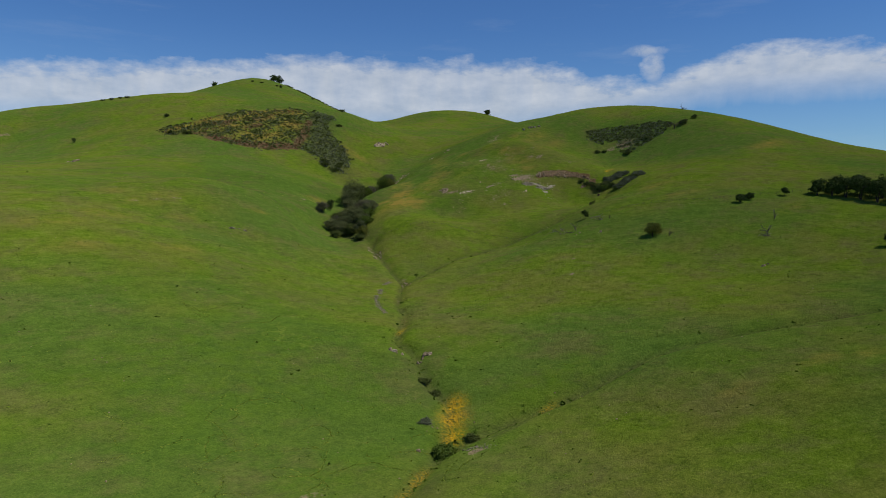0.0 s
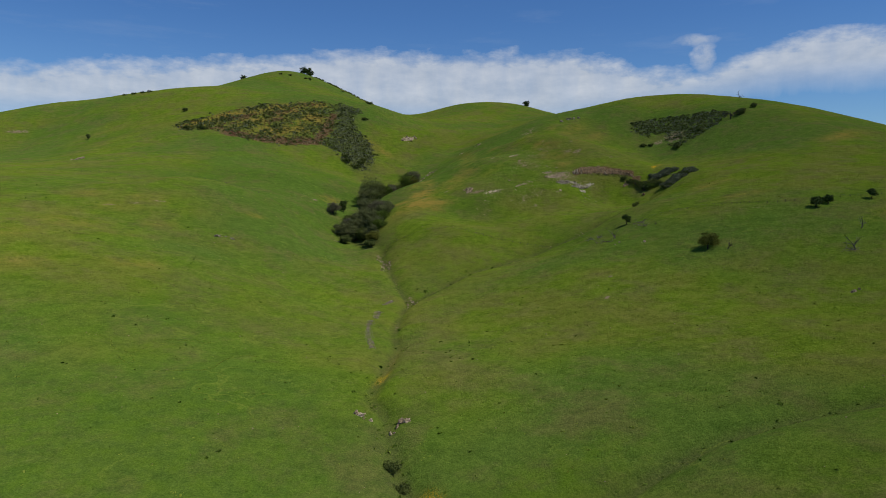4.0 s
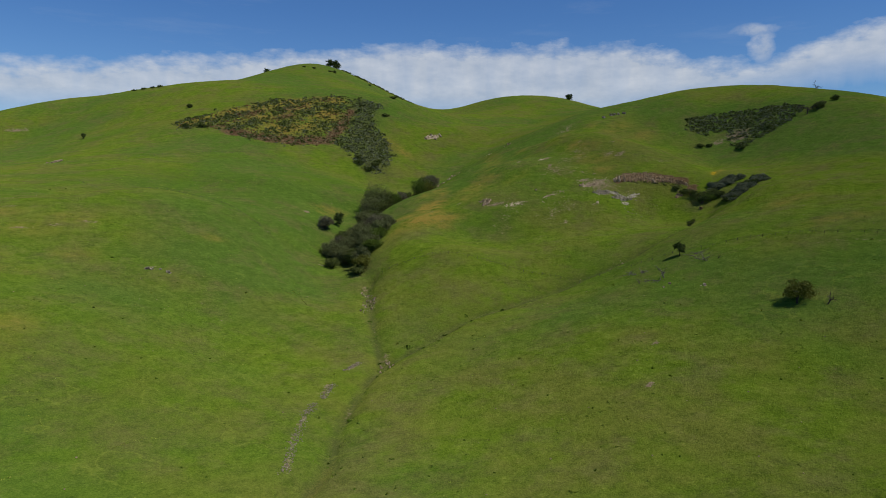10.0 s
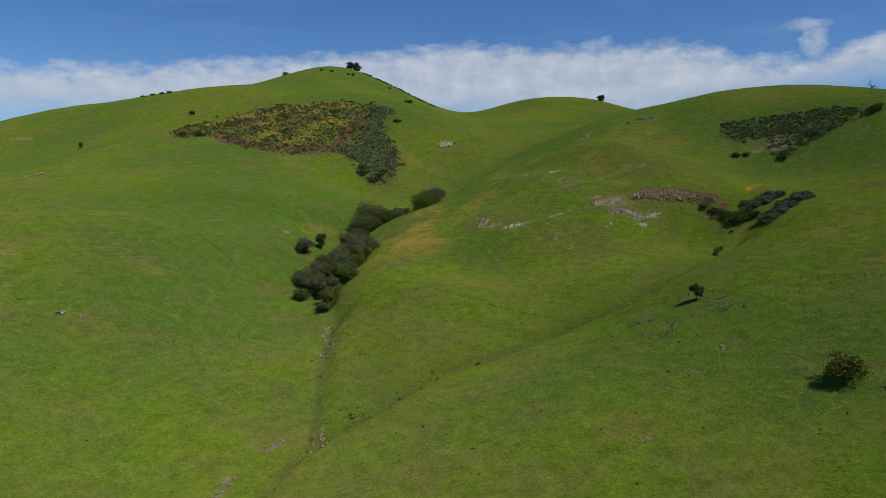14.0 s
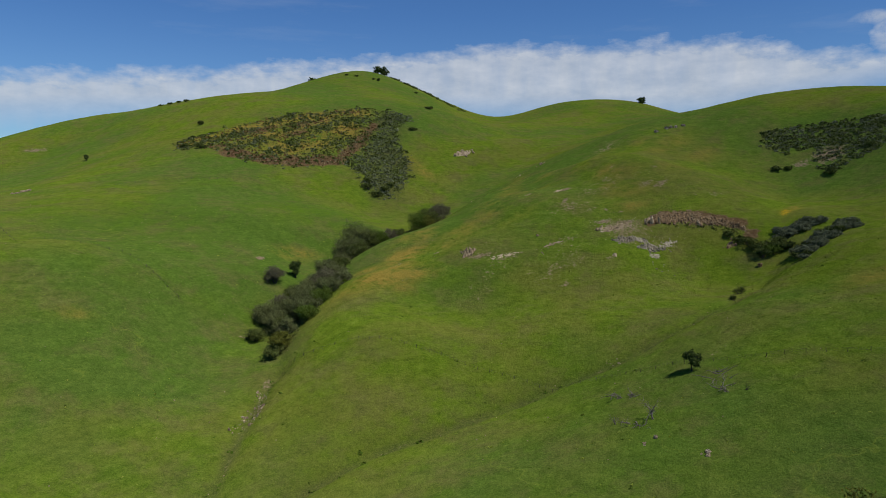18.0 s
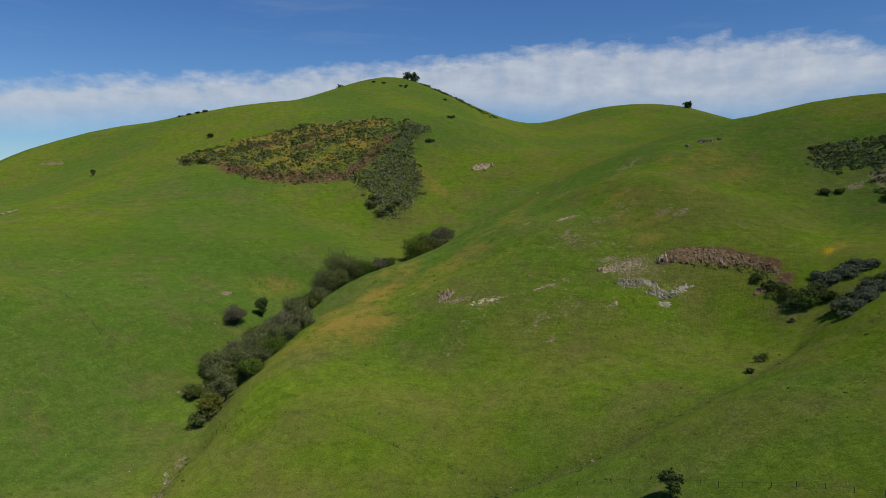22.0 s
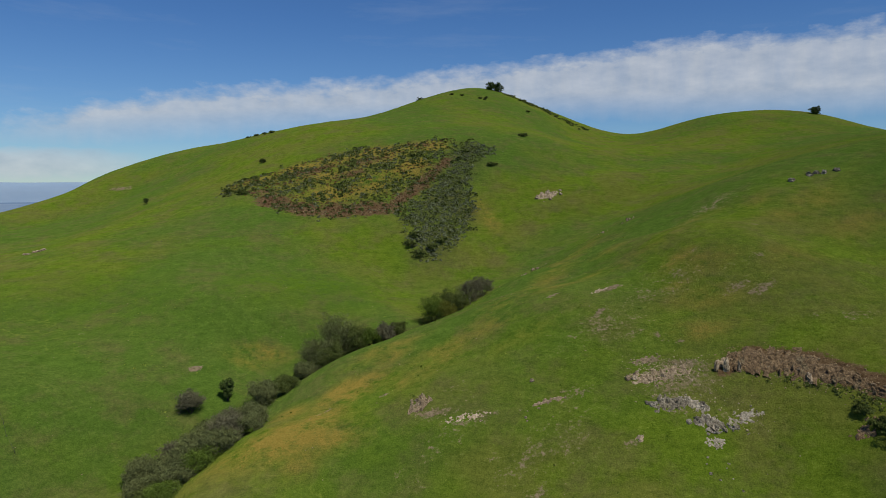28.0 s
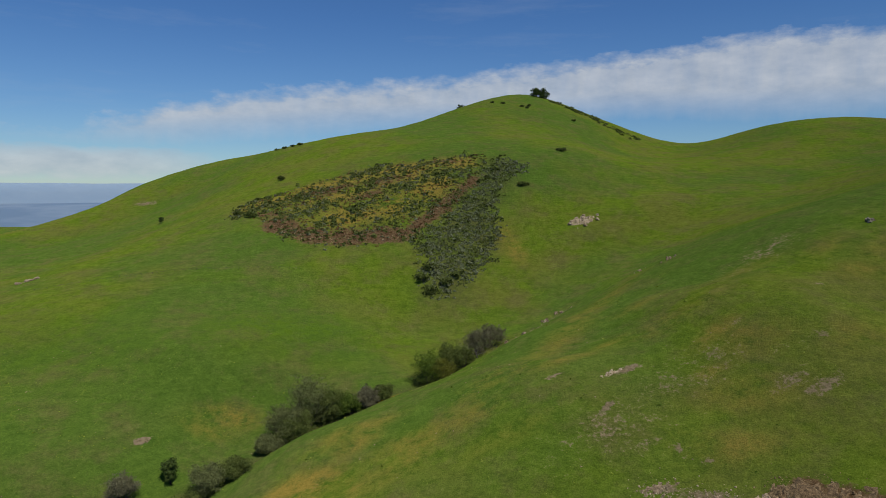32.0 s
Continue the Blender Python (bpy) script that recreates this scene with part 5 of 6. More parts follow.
for i, (x, y, hgt, wid) in enumerate([(656, 383.5, 5.5, 10), (662, 385, 4.5, 8), (679, 382.5, 4.5, 7), (619, 403, 4.5, 8), (586, 404, 4.5, 8), (234, 754, 3.6, 7), (246, 740, 4.2, 9), (252, 829, 4.0, 7), (496, 827, 3.0, 10),
                                      (449, 758, 2.4, 9), (573.5, 432.5, 3.2, 6), (579, 428, 2.4, 5), (374, 640, 5.5, 12), (383, 648, 4.5, 9), (390, 655, 3.5, 8), (368, 652, 5, 9), (372, 662, 4.5, 9)]):
    thicket("hill_bush", x, y, hgt, wid, M_SAGE_DARK, "dark low bush on the far hillside", 140 + i, "", 1100, 0.5)
for i, (x, y) in enumerate([(218, 992), (228, 985), (238, 980), (246, 977), (468, 1070), (480, 1058), (500, 1046), (506, 1040), (560, 1030), (510, 1052)]):
    thicket("ridge_bush", x, y, 2.4, 6, M_SAGE_DARK, "small dark bush on the ridge", 170 + i, "", 420, 0.6)

# ---- stream-side bushes near the start ----
thicket("stream_bush", 93, 112.5, 4.0, 4.6, M_GREEN, "dark green round bush beside the stream", 190, "", 3600, 0.26, skirt=M_SAGE_DARK)
thicket("stream_bush", 97, 115.5, 2.6, 5.0, M_GREEN, "yellow-green low bush beside the stream", 191, "", 2400, 0.2)
thicket("stream_bush", 117.4, 150.4, 1.6, 5.0, M_SAGE_DARK, "low dark tangle of growth in the stream bed", 192, "", 2200, 0.18)
thicket("stream_bush", 115.6, 143.1, 1.2, 3.6, M_SAGE_DARK, "low dark tangle of growth in the stream bed", 193, "", 1400, 0.18)
thicket("stream_bush", 99.2, 126.4, 1.4, 3.0, M_SAGE, "pale grey tuft of growth on the stream bank", 194, "", 1000, 0.18)
thicket("stream_bush", 104, 114.5, 1.8, 3.4, M_SAGE_DARK, "low dark bush by the stream", 196, "", 1200, 0.2)
# ---- scrub patches past counting ----
PATCH = [(226, 750), (226, 772), (243, 784), (275, 788), (300, 800), (341, 812), (380, 806), (410, 812), (440, 802), (464, 784), (448, 774), (432, 760), (424, 728), (426, 700), (414, 674),
         (399, 652), (377, 636), (369, 650), (369, 676), (356, 694), (330, 690), (304, 686), (280, 696), (266, 712), (262, 732), (245, 738)]


def scatter(poly, n, seed, keep):
    rng = np.random.default_rng(seed)
    xs, ys = [p[0] for p in poly], [p[1] for p in poly]
    x, y = rng.uniform(min(xs), max(xs), n), rng.uniform(min(ys), max(ys), n)
    k = inside(poly, x, y) & (rng.random(n) < keep(x, y))
    return np.stack([x[k], y[k]], 1) + rng.normal(0, 0.011 * (max(xs) - min(xs)) + 0.3, (int(k.sum()), 2))


def streaks(x, y):
    """Dense over the eastern lobe, in slanting bands elsewhere."""
    lobe = np.clip((x - 364 - 0.66 * np.maximum(0, y - 690)) / 6, 0, 1)
    band = 0.5 + 0.5 * np.sin((y - 0.62 * x) / 5.2 + 1.3 * np.sin(x / 21.0))
    blot = 0.5 + 0.5 * np.sin(x / 9.0 + 2 * np.sin(y / 13.0)) * np.sin(y / 8.0 + 1.5 * np.sin(x / 15.0))
    return np.clip(np.maximum(lobe * 0.95, 1.0 * band ** 1.1 * (0.35 + 1.1 * blot) * (1 - 0.35 * np.clip(patch_mask(RED, x, y) * 1.4, 0, 1))), 0.13, 1)


sage = scatter(PATCH, 22000, 11, streaks)
half = np.random.default_rng(12).random(len(sage))
lobe_side = sage[:, 0] > 366 + 0.66 * np.maximum(0, sage[:, 1] - 690)
pale = (half < 0.72) & lobe_side | (half < 0.32)
shrub_field("sage_scrub", sage[pale], np.random.default_rng(13).gamma(5.0, 0.19, int(pale.sum())), M_SAGE, "grey-green sagebrush scrub on the hillside", 18, 1, 0.9, 0.30)
shrub_field("dark_scrub", sage[~pale], np.random.default_rng(14).gamma(4.0, 0.27, int((~pale).sum())), M_SAGE_DARK, "dark green chaparral scrub on the hillside", 18, 2, 0.9, 0.30)
rust = scatter(PATCH, 9000, 15, lambda x, y: np.where((x < 366 + 0.66 * np.maximum(0, y - 690)) & ((patch_mask(RED, x, y) > 0.35) | (np.sin((y - 0.62 * x) / 5.2 + 2.6 + 1.3 * np.sin(x / 21.0)) > 0.75)), 0.75, 0.0))
shrub_field("rust_scrub", rust, np.random.default_rng(16).uniform(0.5, 1.2, len(rust)), M_RUST, "rust-brown dry brush on red eroded earth", 26, 3)
R2 = [(606, 475), (630, 467), (643, 456), (654, 432), (664, 412), (656, 394), (638, 394), (618, 397), (602, 403), (587, 404), (586, 412), (596, 424), (612, 436), (602, 446), (594, 444), (594, 458)]
scrub2 = scatter(R2, 3600, 17, lambda x, y: np.where(((x - 604) / 16) ** 2 + ((y - 420) / 13) ** 2 < 1, 0.22, 0.62))
mixd = np.random.default_rng(18).random(len(scrub2)) < 0.38
shrub_field("side_scrub", scrub2[mixd], np.random.default_rng(19).uniform(0.9, 2.0, int(mixd.sum())), M_SAGE_DARK, "dark chaparral scrub in the high hollow", 30, 4, 0.9, 0.3)
shrub_field("side_scrub", scrub2[~mixd], np.random.default_rng(20).uniform(0.8, 1.6, int((~mixd).sum())), M_SAGE, "grey-green scrub in the high hollow", 34, 5)
flank = scatter([(545, 1122), (585, 1112), (622, 1096), (650, 1050), (630, 1035), (600, 1070), (570, 1090), (548, 1104)], 520, 21, lambda x, y: 0.7 + 0 * x)
shrub_field("flank_scrub", flank, np.random.default_rng(22).uniform(1.2, 3.2, len(flank)), M_SAGE_DARK, "dark scrub down the summit's flank", 26, 6)
foot = scatter([(446.1, 386.9), (453.5, 382.8), (460.3, 377.8), (466.5, 370.9), (469.6, 363.4), (466.8, 364.9), (461.1, 373.7), (445, 387)], 700, 23, lambda x, y: 0.9 + 0 * x)
shrub_field("foot_scrub", foot, np.random.default_rng(24).uniform(0.35, 0.95, len(foot)), M_SAGE_DARK, "low green scrub at the cliff's foot", 24, 7)

# weeds and tussocks over the near slopes
rng_w = np.random.default_rng(25)
wx, wy = rng_w.uniform(15, 470, 26000), rng_w.uniform(60, 520, 26000)
clump = 0.5 + 0.5 * np.sin(wx / 14 + 2 * np.sin(wy / 19)) * np.sin(wy / 12 + 1.6 * np.sin(wx / 27))
kw = rng_w.random(len(wx)) < 0.12 + 0.55 * clump ** 3
weeds = np.stack([wx[kw], wy[kw]], 1)
shrub_field("weed_tufts", weeds, rng_w.gamma(3.0, 0.058, len(weeds)), M_WEED, "dark green weed tufts in the grass", 8, 8, 0.6, 0.45)

stream_line = np.concatenate([[np.array(a) * (1 - q) + np.array(b) * q for a, b in zip(g[0][:-1], g[0][1:]) for q in np.linspace(0, 1, 22)[:-1]] for g in (GULLIES[0], GULLIES[2], GULLIES[3])])
stream_line = stream_line + rng_w.normal(0, 1.6, stream_line.shape)
shrub_field("stream_weeds", stream_line, rng_w.gamma(2.0, 0.13, len(stream_line)), M_WEED, "rank dark green growth along the stream beds", 10, 9, 0.7, 0.42)

# pale grass: cattle trails over the near slope, and scattered seed heads
rng_t = np.random.default_rng(61)
runs = []
for i in range(26):
    q = np.array([rng_t.uniform(25, 92), rng_t.uniform(92, 150)]) if i < 18 else np.array([rng_t.uniform(70, 120), rng_t.uniform(185, 300)])
    head = radians(rng_t.uniform(5, 55))
    for _ in range(int(rng_t.uniform(30, 90))):
        head += rng_t.normal(0, 0.22)
        q = q + 0.42 * np.array([math.cos(head), math.sin(head)])
        if rng_t.random() < 0.8:
            runs.append(q + rng_t.normal(0, 0.12, 2))
runs = np.array(runs)
shrub_field("trail_grass", runs, rng_t.uniform(0.16, 0.34, len(runs)), M_STRAW, "pale trampled grass along cattle trails", 6, 10, 0.4, 0.5)
sx, sy = rng_t.uniform(15, 480, 30000), rng_t.uniform(60, 560, 30000)
patchy = 0.5 + 0.5 * np.sin(sx / 18 + 2.2 * np.sin(sy / 23)) * np.sin(sy / 16 + 1.9 * np.sin(sx / 31))
ks = rng_t.random(len(sx)) < 0.10 + 0.6 * patchy ** 3
seed_heads = np.stack([sx[ks], sy[ks]], 1)
shrub_field("seed_grass", seed_heads, rng_t.gamma(4.0, 0.055, len(seed_heads)), M_STRAW, "pale seeding grass tufts on the slopes", 6, 11, 0.5, 0.5)
# ---- rocks ----
rr = np.random.default_rng(31)


def outcrop(kind, centres, count, spread, size, label, group, tall=1.0, lift=0.0, name="stone"):
    for i in range(count):
        cx, cy = centres[i % len(centres)]
        rock(kind, cx + rr.normal(0, spread), cy + rr.normal(0, spread * 0.7), size * rr.uniform(0.45, 1.75), label, group, tall, rr, name, lift)


OUTCROPS = [
    (414, 398, 5.0, 2.6, 5, 1.3, 1.5, M_PALE_ROCK, "pale tan weathered outcrop of broken rock"), (423, 398, 9.0, 3.6, 5, 0.45, 1.2, M_PALE_ROCK, "low tan broken rock in bare earth"),
    (417, 386.5, 7.0, 2.8, 0, 1.5, 1.3, M_GREY_ROCK, "grey lichened jagged rock outcrop"), (424.6, 384.5, 3.6, 2.2, -40, 1.2, 1.2, M_GREY_ROCK, "grey lichened jagged rock outcrop"),
    (424.5, 378.5, 4.0, 2.6, -30, 1.9, 1.3, M_GREY_ROCK, "tall grey lichened rock outcrop on the slope"), (435.7, 377.7, 5.0, 2.4, 0, 0.5, 0.9, M_GREY_ROCK, "low scatter of grey broken rock"),
    (423.5, 372.9, 4.4, 1.8, 0, 0.5, 0.9, M_GREY_ROCK, "low scatter of grey-tan broken rock"), (403.6, 376.9, 1.6, 1.2, 0, 1.5, 0.9, M_PALE_ROCK, "pale upright rock on the spur"),
    (347, 415, 4.6, 2.4, 35, 2.4, 1.1, M_PALE_ROCK, "pale grey outcrop on the spur's nose"), (359.9, 403.9, 9.0, 1.6, -5, 0.22, 0.9, M_PALE_ROCK, "tan rock band in bare earth along the spur"),
    (384.3, 400.5, 7.0, 1.3, -10, 0.35, 0.9, M_PALE_ROCK, "broken tan rock band along the spur"), (418.4, 405.4, 5.0, 1.6, 10, 0.4, 0.9, M_PALE_ROCK, "low tan rock ledge on the bare slope"),
    (460, 362.4, 5.0, 2.6, 20, 0.9, 1.3, M_RED_ROCK, "rust-brown bluff of broken rock above the valley scrub"), (439.8, 396.6, 3.0, 2.0, 30, 1.6, 1.2, M_PALE_ROCK, "orange-tan upright rocks beside the cliff"),
    (484, 712, 11.0, 6.0, 20, 1.6, 2.4, M_PALE_ROCK, "whitish far outcrop on the open hillside"), (422, 452, 6.0, 1.4, 25, 0.3, 0.9, M_PALE_ROCK, "tan scar of broken rock in the grass")]
for i, (x, y, a, b, turn, rise, cell, mat, label) in enumerate(OUTCROPS):
    rock_outcrop(x, y, a, b, turn, 0.75 * rise, cell, mat, label, i, 0.3 if y < 600 else 0.6)
outcrop("pale", [(411, 399), (415, 396), (418.1, 396.6)], 12, 1.3, 0.75, "pale tan weathered boulder of the upper outcrop", "boulders of the tan outcrop", 1.0, name="boulder")
outcrop("grey", [(413.2, 387.9), (418.4, 386.1), (422, 387), (426, 384)], 24, 1.3, 0.75, "grey lichened boulder of the jagged outcrop", "boulders of the grey outcrop", 1.1, name="boulder")
outcrop("grey", [(421.4, 379.9), (425.7, 376.5), (428.6, 377.2)], 16, 1.1, 0.75, "grey lichened boulder of the lower outcrop", "boulders of the grey outcrop", 1.2, name="boulder")
outcrop("grey", [(433.4, 378.5), (438.5, 378.5), (435.5, 376.7), (433.4, 374.2), (429.7, 376.3)], 10, 1.4, 0.3, "small grey boulder strewn below the outcrop", "strewn boulders")
outcrop("grey", [(419.5, 367.7), (422.8, 366), (418, 362.5), (424.5, 362.1)], 8, 1.5, 0.4, "small grey boulder in the grass", "strewn boulders")
outcrop("pale", [(345.3, 417.8), (348, 415), (346.8, 419.8)], 12, 1.2, 0.7, "pale grey boulder of the spur's nose outcrop", "boulders of the nose outcrop", 1.1, name="boulder")
outcrop("pale", [(352.8, 406.2), (363.6, 403.5), (378.6, 398.7), (390, 401)], 16, 1.8, 0.35, "small tan rock along the spur's rock band", "rocks of the rock band", 0.8)
rock("pale", 382.6, 410.7, 0.9, "single squared tan boulder on the spur", "", 0.9, rr)
rock("pale", 376.6, 396.9, 0.5, "tan stone standing in the grass", "", 1.4, rr)
rock("red", 456, 342, 1.7, "rust-red boulder in the side valley", "", 1.3, rr, lift=0.3)
outcrop("pale", [(478, 711), (485, 715), (492, 715), (481, 708)], 14, 4.2, 1.3, "whitish boulder of the far outcrop", "boulders of the far outcrop", 0.8, name="boulder")
outcrop("pale", [(120, 672), (124, 677)], 8, 2.4, 1.6, "whitish slab of rock on the far slope", "far slabs", 0.5)
outcrop("grey", [(558.3, 524.8), (569.2, 525.8), (573.8, 525.6), (583.9, 525.2)], 7, 1.0, 1.5, "dark grey boulder on the ridge line", "ridge boulders", 0.9)
outcrop("grey", [(149, 371.6), (154.2, 368.3)], 8, 1.5, 0.75, "grey rock on the grassy slope", "slope rocks", 0.7)
outcrop("pale", [(127.2, 163.7), (121.9, 170.4), (215.7, 291.5), (213.9, 289.3)], 22, 1.2, 0.55, "pale stone in the stream bed", "stream stones")
outcrop("pale", [(241.3, 365.2), (235.6, 349.5), (232, 343), (238.5, 355.3)], 34, 1.6, 0.42, "pale stone in the dry stream bed", "stream stones")
outcrop("pale", [(318, 237), (314, 250), (349, 307), (302, 134), (100.3, 123.3), (90, 116)], 16, 1.0, 0.5, "pale stone in the grass", "scattered stones")
outcrop("pale", [(420, 582), (432, 592), (444, 600), (409, 574), (489.3, 611), (500, 590)], 30, 2.2, 0.9, "tan stone along the upper gully", "upper gully stones")

# the eroded red cliff: blocks standing out of the slope along its length
cliff = thing("rock_cliff", 455, 385, "broken rust-brown rock cliff on the spur", "cliff")
cliff_inv = cliff.matrix_basis.inverted()
TOP = [(442.5, 399.3), (448.6, 398.6), (455.6, 394.1), (462, 390), (466, 383.2), (468.9, 377.2), (470.9, 371), (471.8, 364.5)]
FOOT = [(439.2, 394.1), (444, 390.5), (449, 386), (453.5, 382.8), (458.7, 378.2), (464.5, 374.9), (468.1, 369.3), (470.2, 362.9)]
top_a, foot_a = np.array(TOP, float), np.array(FOOT, float)
cu, cv = np.meshgrid(np.linspace(0, 7, 200), np.linspace(-0.08, 1.12, 50))
ju, fu = np.minimum(cu.astype(int), 6), cu - np.minimum(cu.astype(int), 6)
tops = top_a[ju] * (1 - fu)[..., None] + top_a[ju + 1] * fu[..., None]
feet = foot_a[ju] * (1 - fu)[..., None] + foot_a[ju + 1] * fu[..., None]
face_xy = feet + (tops - feet) * cv[..., None]
rise_c = fractured(np.random.default_rng(77), cu * 8.0, cv * 11.0, 0.95, 1.6, lambda p, q: np.clip(1.75 - 1.5 * np.abs(q / 11.0 - 0.52) ** 1.6 * 3.2, 0, 1) * np.clip(1.3 - 0.05 * np.maximum(0, p - 36), 0, 1), 0.8, 0.16)
rise_c = np.where(rise_c > 0, rise_c * np.clip((1.06 - cv) * 3.5, 0.15, 1), rise_c)
out_way = (feet - tops) / np.linalg.norm(feet - tops, axis=-1)[..., None]
step_out = np.where(rise_c > 0, 0.55 * rise_c, 0.0)
face_xy = face_xy + out_way * step_out[..., None]
zc = gz(455, 385)
face = np.stack([face_xy[..., 0] - 455, face_xy[..., 1] - 385, ground_z(face_xy[..., 0] - out_way[..., 0] * step_out, face_xy[..., 1] - out_way[..., 1] * step_out) + rise_c - zc], -1)
part("rock_face", mesh_from("rock_face", face.reshape(-1, 3), grid_faces(*cu.shape), M_RED_ROCK), cliff)
for i in range(34):
    s, w = rr.uniform(0, len(TOP) - 1.001), rr.random()
    j, q = int(s), s - int(s)
    tx, ty = TOP[j][0] * (1 - q) + TOP[j + 1][0] * q, TOP[j][1] * (1 - q) + TOP[j + 1][1] * q
    fx, fy = FOOT[j][0] * (1 - q) + FOOT[j + 1][0] * q, FOOT[j][1] * (1 - q) + FOOT[j + 1][1] * q
    x, y = fx + (tx - fx) * w, fy + (ty - fy) * w
    size = min(1.9, 0.35 + rr.gamma(2.0, 0.28)) * (1.0 if s < 5 else 0.75)
    m = pose(x, y, gz(x, y) - 0.10 * size, rr.uniform(-15, 15), rr.uniform(-15, 15), rr.uniform(0, 360)) @ Matrix.Diagonal((size * rr.uniform(0.7, 1.6), size * rr.uniform(0.7, 1.2), size * rr.uniform(0.6, 1.4), 1))
    part("rock_block", ROCKS["pale" if rr.random() < 0.3 else "red"][int(rr.integers(5))], cliff, m=cliff_inv @ m)
for x, y, s in ((439.2, 393.2, 1.8), (442.5, 391.7, 1.2), (436.3, 394.3, 1.3)):
    m = pose(x, y, gz(x, y) + 1.0, 4, -5, rr.uniform(0, 360)) @ Matrix.Diagonal((s * 0.7, s * 0.6, s * 1.7, 1))
    part("rock_pillar", ROCKS["pale"][2], cliff, "paler orange rock pillar", cliff_inv @ m)

# the red bank at the foot of the scrub
bank = thing("eroded_bank", 320, 694, "rust-red eroded bank with crumbling rock faces", "bank")
bank_inv = bank.matrix_basis.inverted()
BANK = [(266, 716), (276, 702), (290, 694), (306, 689), (322, 690), (338, 692), (352, 695), (362, 706), (374, 722), (390, 742), (406, 760)]
for i in range(150):
    s = rr.uniform(0, len(BANK) - 1.001)
    j, q = int(s), s - int(s)
    x, y = BANK[j][0] * (1 - q) + BANK[j + 1][0] * q + rr.normal(0, 3.0), BANK[j][1] * (1 - q) + BANK[j + 1][1] * q + abs(rr.normal(0, 4.0))
    size = rr.uniform(0.5, 1.2)
    m = pose(x, y, gz(x, y) + 0.0 * size, rr.uniform(-20, 20), rr.uniform(-20, 20), rr.uniform(0, 360)) @ Matrix.Diagonal((size, size * 0.8, size * rr.uniform(0.7, 1.4), 1))
    part("rock_block", ROCKS["red"][int(rr.integers(5))], bank, m=bank_inv @ m)

# gravel of the washed-out track and loose white stones, past counting
cube = np.array([(-1, -1, -0.6), (1, -0.8, -0.6), (0.9, 1, -0.6), (-0.8, 0.9, -0.6), (-0.6, -0.7, 0.5), (0.7, -0.5, 0.7), (0.5, 0.6, 0.5), (-0.5, 0.6, 0.6)])
quad = np.array([(0, 3, 2, 1), (4, 5, 6, 7), (0, 1, 5, 4), (1, 2, 6, 5), (2, 3, 7, 6), (3, 0, 4, 7)])


def rubble(name, places, sizes, label, mat):
    rg = np.random.default_rng(len(places))
    n = len(places)
    z = ground_z(places[:, 0], places[:, 1])
    t = rg.uniform(0, 6.28, n)
    c, s = np.cos(t)[:, None], np.sin(t)[:, None]
    k = cube[None] * sizes[:, None, None] * rg.uniform(0.6, 1.3, (n, 1, 3))
    v = np.stack([places[:, :1] + k[:, :, 0] * c - k[:, :, 1] * s, places[:, 1:] + k[:, :, 0] * s + k[:, :, 1] * c, z[:, None] + 0.25 * sizes[:, None] + k[:, :, 2]], -1)
    f = quad[None] + 8 * np.arange(n)[:, None, None]
    return tagged(new(name, mesh_from(name, v.reshape(-1, 3), f.reshape(-1, 4), mat)), label, "stones", kind="stuff")


def along(points, n, width, seed):
    rg = np.random.default_rng(seed)
    pts = np.array(points, float)
    s = rg.uniform(0, len(pts) - 1.001, n)
    j, q = s.astype(int), s % 1
    return pts[j] * (1 - q)[:, None] + pts[j + 1] * q[:, None] + rg.normal(0, width, (n, 2))


gravel = np.concatenate([along([(155.1, 224.8), (163, 241), (171.3, 256.4), (177.3, 264.2)], 420, 0.7, 1), along([(180.7, 267), (188.3, 276.5)], 170, 0.7, 2), along([(197.1, 287), (205.2, 293)], 170, 0.6, 3),
                         along([(232, 343), (237.3, 351.1), (242.7, 367.1)], 160, 1.0, 4), along([(404, 570), (432, 591), (447, 601)], 160, 1.6, 5), along([(96, 107), (100, 104)], 60, 1.0, 6)])
rubble("gravel", gravel, np.random.default_rng(6).uniform(0.06, 0.24, len(gravel)), "pale grey gravel in a washed-out track", M_GREY_ROCK)
rg2 = np.random.default_rng(44)
loose = np.stack([rg2.uniform(20, 470, 520), rg2.uniform(80, 600, 520)], 1)
rubble("loose_stones", loose, rg2.uniform(0.08, 0.24, len(loose)), "small whitish stones strewn in the grass", M_PALE_ROCK)
scree = np.concatenate([along([(416.6, 406.6), (425.4, 401), (433, 398.6), (437.6, 397.2)], 160, 2.6, 8), along([(412, 392), (425.3, 383.9), (438.3, 377.5)], 260, 3.2, 9), along([(414.9, 404.1), (421.9, 398.7), (431.2, 397.9)], 420, 2.6, 14), along([(443.1, 394.1), (455, 384), (466.1, 373.5)], 200, 2.6, 10)])
rubble("scree", scree, np.random.default_rng(9).gamma(3.0, 0.042, len(scree)), "tan rubble around the outcrops", M_PALE_ROCK)
cliff_rubble = np.concatenate([along(TOP, 300, 1.6, 11), along([((a[0] + b[0]) / 2, (a[1] + b[1]) / 2) for a, b in zip(TOP, FOOT)], 500, 2.4, 12), along(FOOT[1:], 200, 1.2, 13)])
rubble("cliff_rubble", cliff_rubble, np.random.default_rng(10).gamma(3.0, 0.04, len(cliff_rubble)), "broken rust-brown rubble over the cliff's face", M_RED_ROCK)

# ---- fences ----
post_me = mesh_from("post", *tube([(0, 0, -0.3), (0.01, 0, 0.5), (0.0, 0.02, 1.25)], [0.075, 0.07, 0.06], 6), M_POST, True)


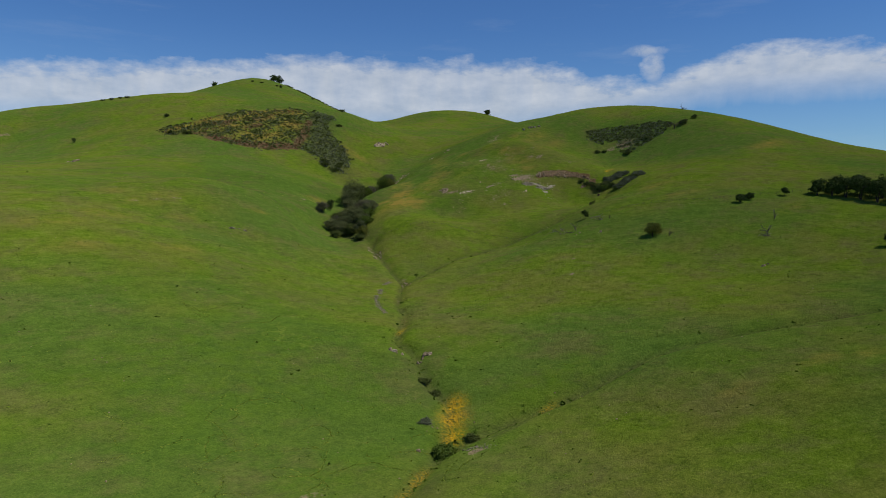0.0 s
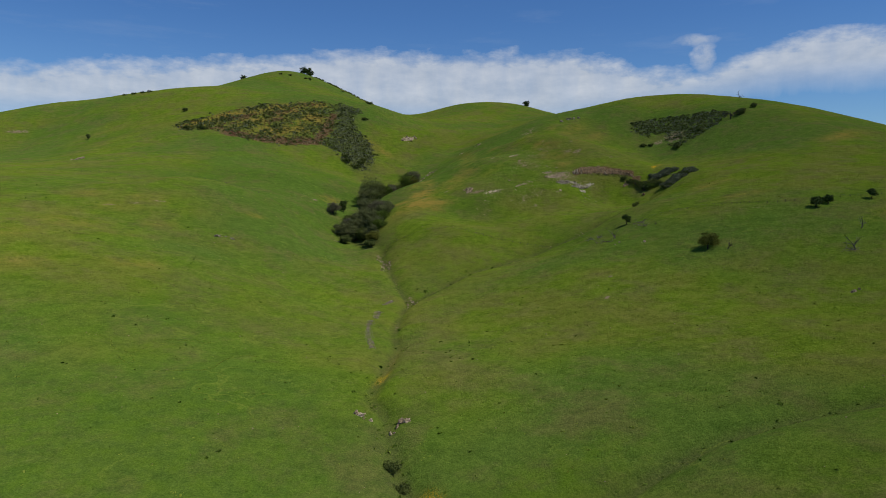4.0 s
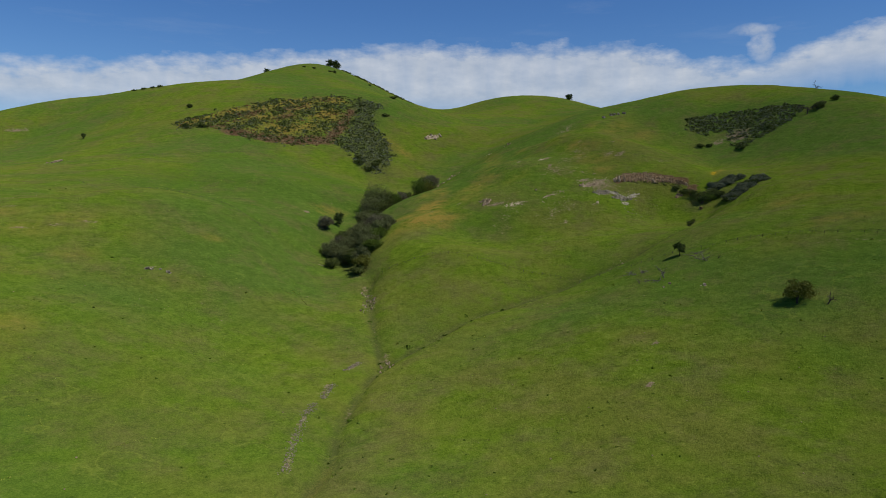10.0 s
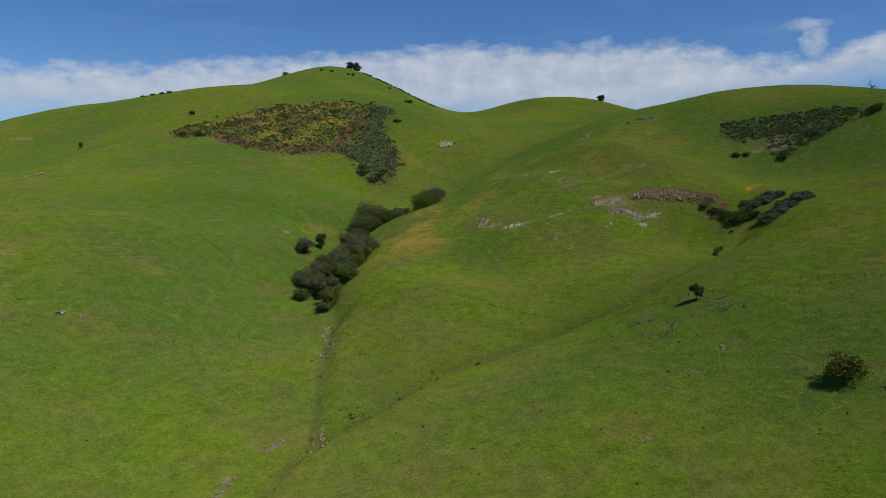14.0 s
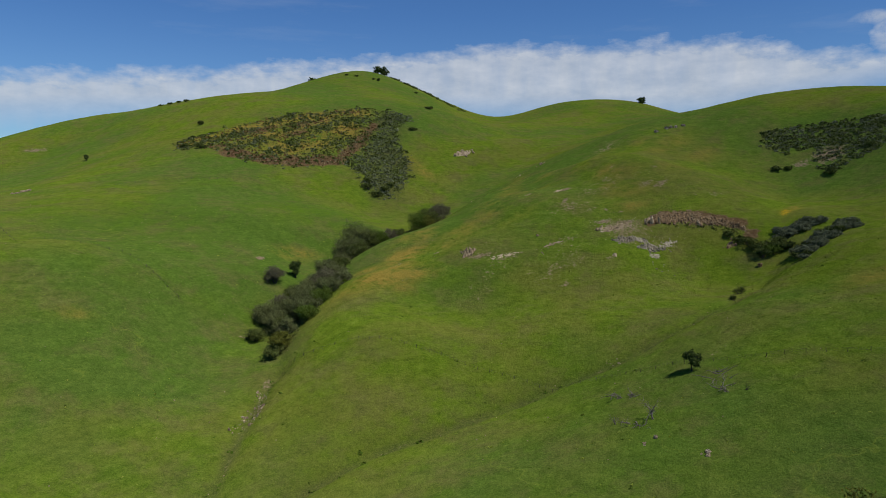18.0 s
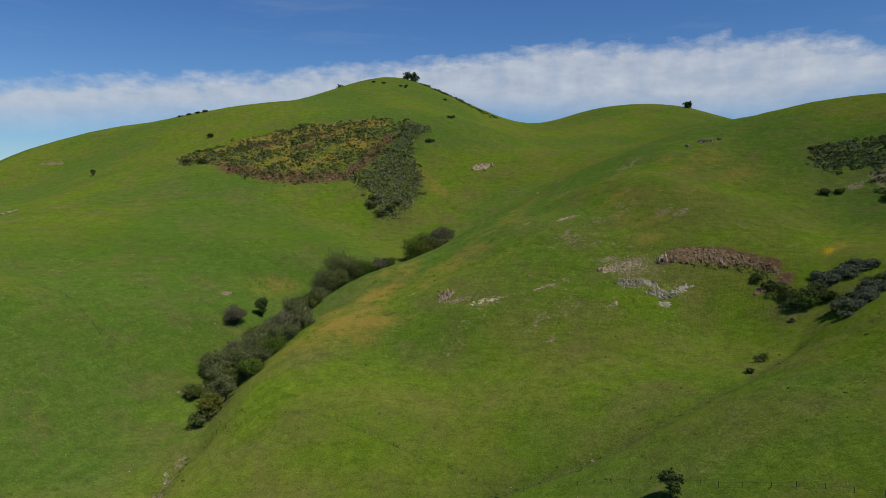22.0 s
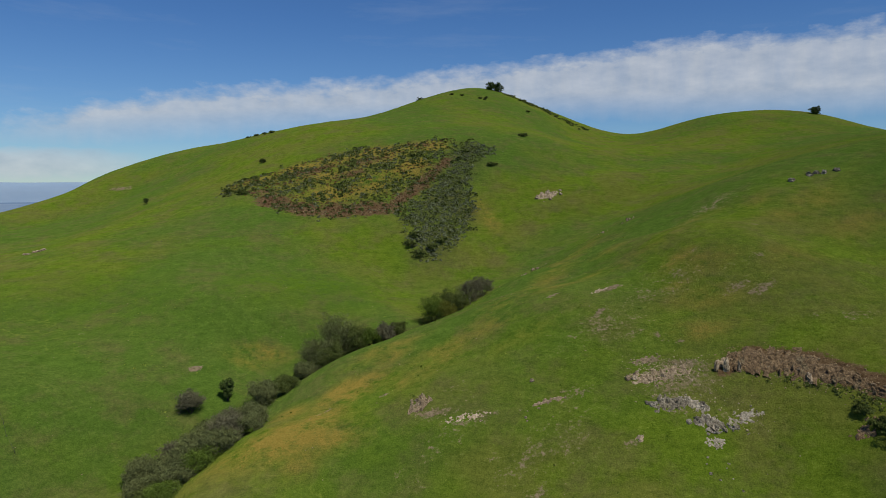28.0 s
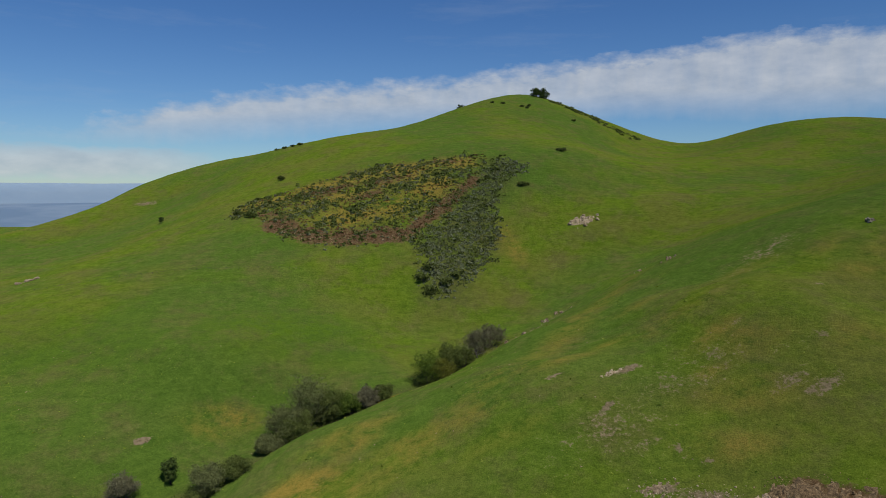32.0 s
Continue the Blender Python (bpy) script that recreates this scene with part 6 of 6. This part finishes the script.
def fence(points, spacing, label, seed):
    rg = np.random.default_rng(seed)
    pts = [Vector((x, y, 0)) for x, y in points]
    ob = thing("fence", points[0][0], points[0][1], label, "fence")
    inv = ob.matrix_basis.inverted()
    tops = []
    for a, b in zip(pts[:-1], pts[1:]):
        n = max(1, round((b - a).length / spacing))
        for i in range(n):
            p = a.lerp(b, i / n)
            x, y = p.x + rg.normal(0, 0.12), p.y + rg.normal(0, 0.12)
            z = gz(x, y)
            part("post", post_me, ob, m=inv @ (pose(x, y, z, rg.normal(0, 5), rg.normal(0, 5), rg.uniform(0, 360)) @ Matrix.Diagonal((1, 1, rg.uniform(0.85, 1.1), 1))))
            tops.append(Vector((x, y, z)))
    for hgt in (0.45, 0.8, 1.1):
        part("wire", mesh_from("wire", *tube([inv @ (t + Vector((0, 0, hgt))) for t in tops], [0.012] * len(tops), 3), M_WIRE), ob)
    return ob


fence([(255.1, 375.6), (263.9, 367.2), (272, 363), (282.4, 356.9), (300.4, 341.2), (316.3, 325.9), (327, 311), (334, 305), (340, 297), (349, 281), (354, 265.1), (365, 249.6), (372.2, 237.6), (381.1, 203.2), (398, 190), (425, 163)], 4.6, "old wire fence on dark wooden posts across the slopes", 51)
fence([(110, 556), (120, 549), (132, 540), (146, 505), (158, 480), (171, 470.9), (184.1, 468.8), (194.4, 465.8), (204.4, 451.8), (212.9, 440.2), (221.3, 430.9)], 5.5, "old wire fence on dark posts over the rounded hill", 52)
fence([(146, 640), (190, 648), (240, 652), (300, 655)], 6.0, "faint old fence along the far slope", 53)

# ---- distance ----
def far_range(name, radius, height, seed, label, mat):
    rg = np.random.default_rng(seed)
    az_ = np.radians(np.arange(-75, 100, 1.0))
    prof = sum(np.sin(az_ * k * 6 + rg.uniform(0, 6.28)) / k for k in (1, 2, 3.7, 6.1, 11.3))
    h_ = height + 9 * prof
    rows_ = [(-0.05, 40 + 0 * h_), (0.0, 80 + 0.5 * (h_ - 80)), (0.03, h_), (0.08, 80 + 0.6 * (h_ - 80)), (0.13, 40 + 0 * h_)]
    v = np.concatenate([np.stack([450 + radius * (1 + k) * np.sin(az_), 600 + radius * (1 + k) * np.cos(az_), zz], 1) for k, zz in rows_])
    n = len(az_)
    f = [(r * n + i, r * n + i + 1, (r + 1) * n + i + 1, (r + 1) * n + i) for r in range(4) for i in range(n - 1)]
    return tagged(new(name, mesh_from(name, v, f, mat, True)), label, "mountains", kind="structure")


# haze over the mountains is painted into their base colour as pale blue-grey
m_far, k_far = material("far_hills_hazed")
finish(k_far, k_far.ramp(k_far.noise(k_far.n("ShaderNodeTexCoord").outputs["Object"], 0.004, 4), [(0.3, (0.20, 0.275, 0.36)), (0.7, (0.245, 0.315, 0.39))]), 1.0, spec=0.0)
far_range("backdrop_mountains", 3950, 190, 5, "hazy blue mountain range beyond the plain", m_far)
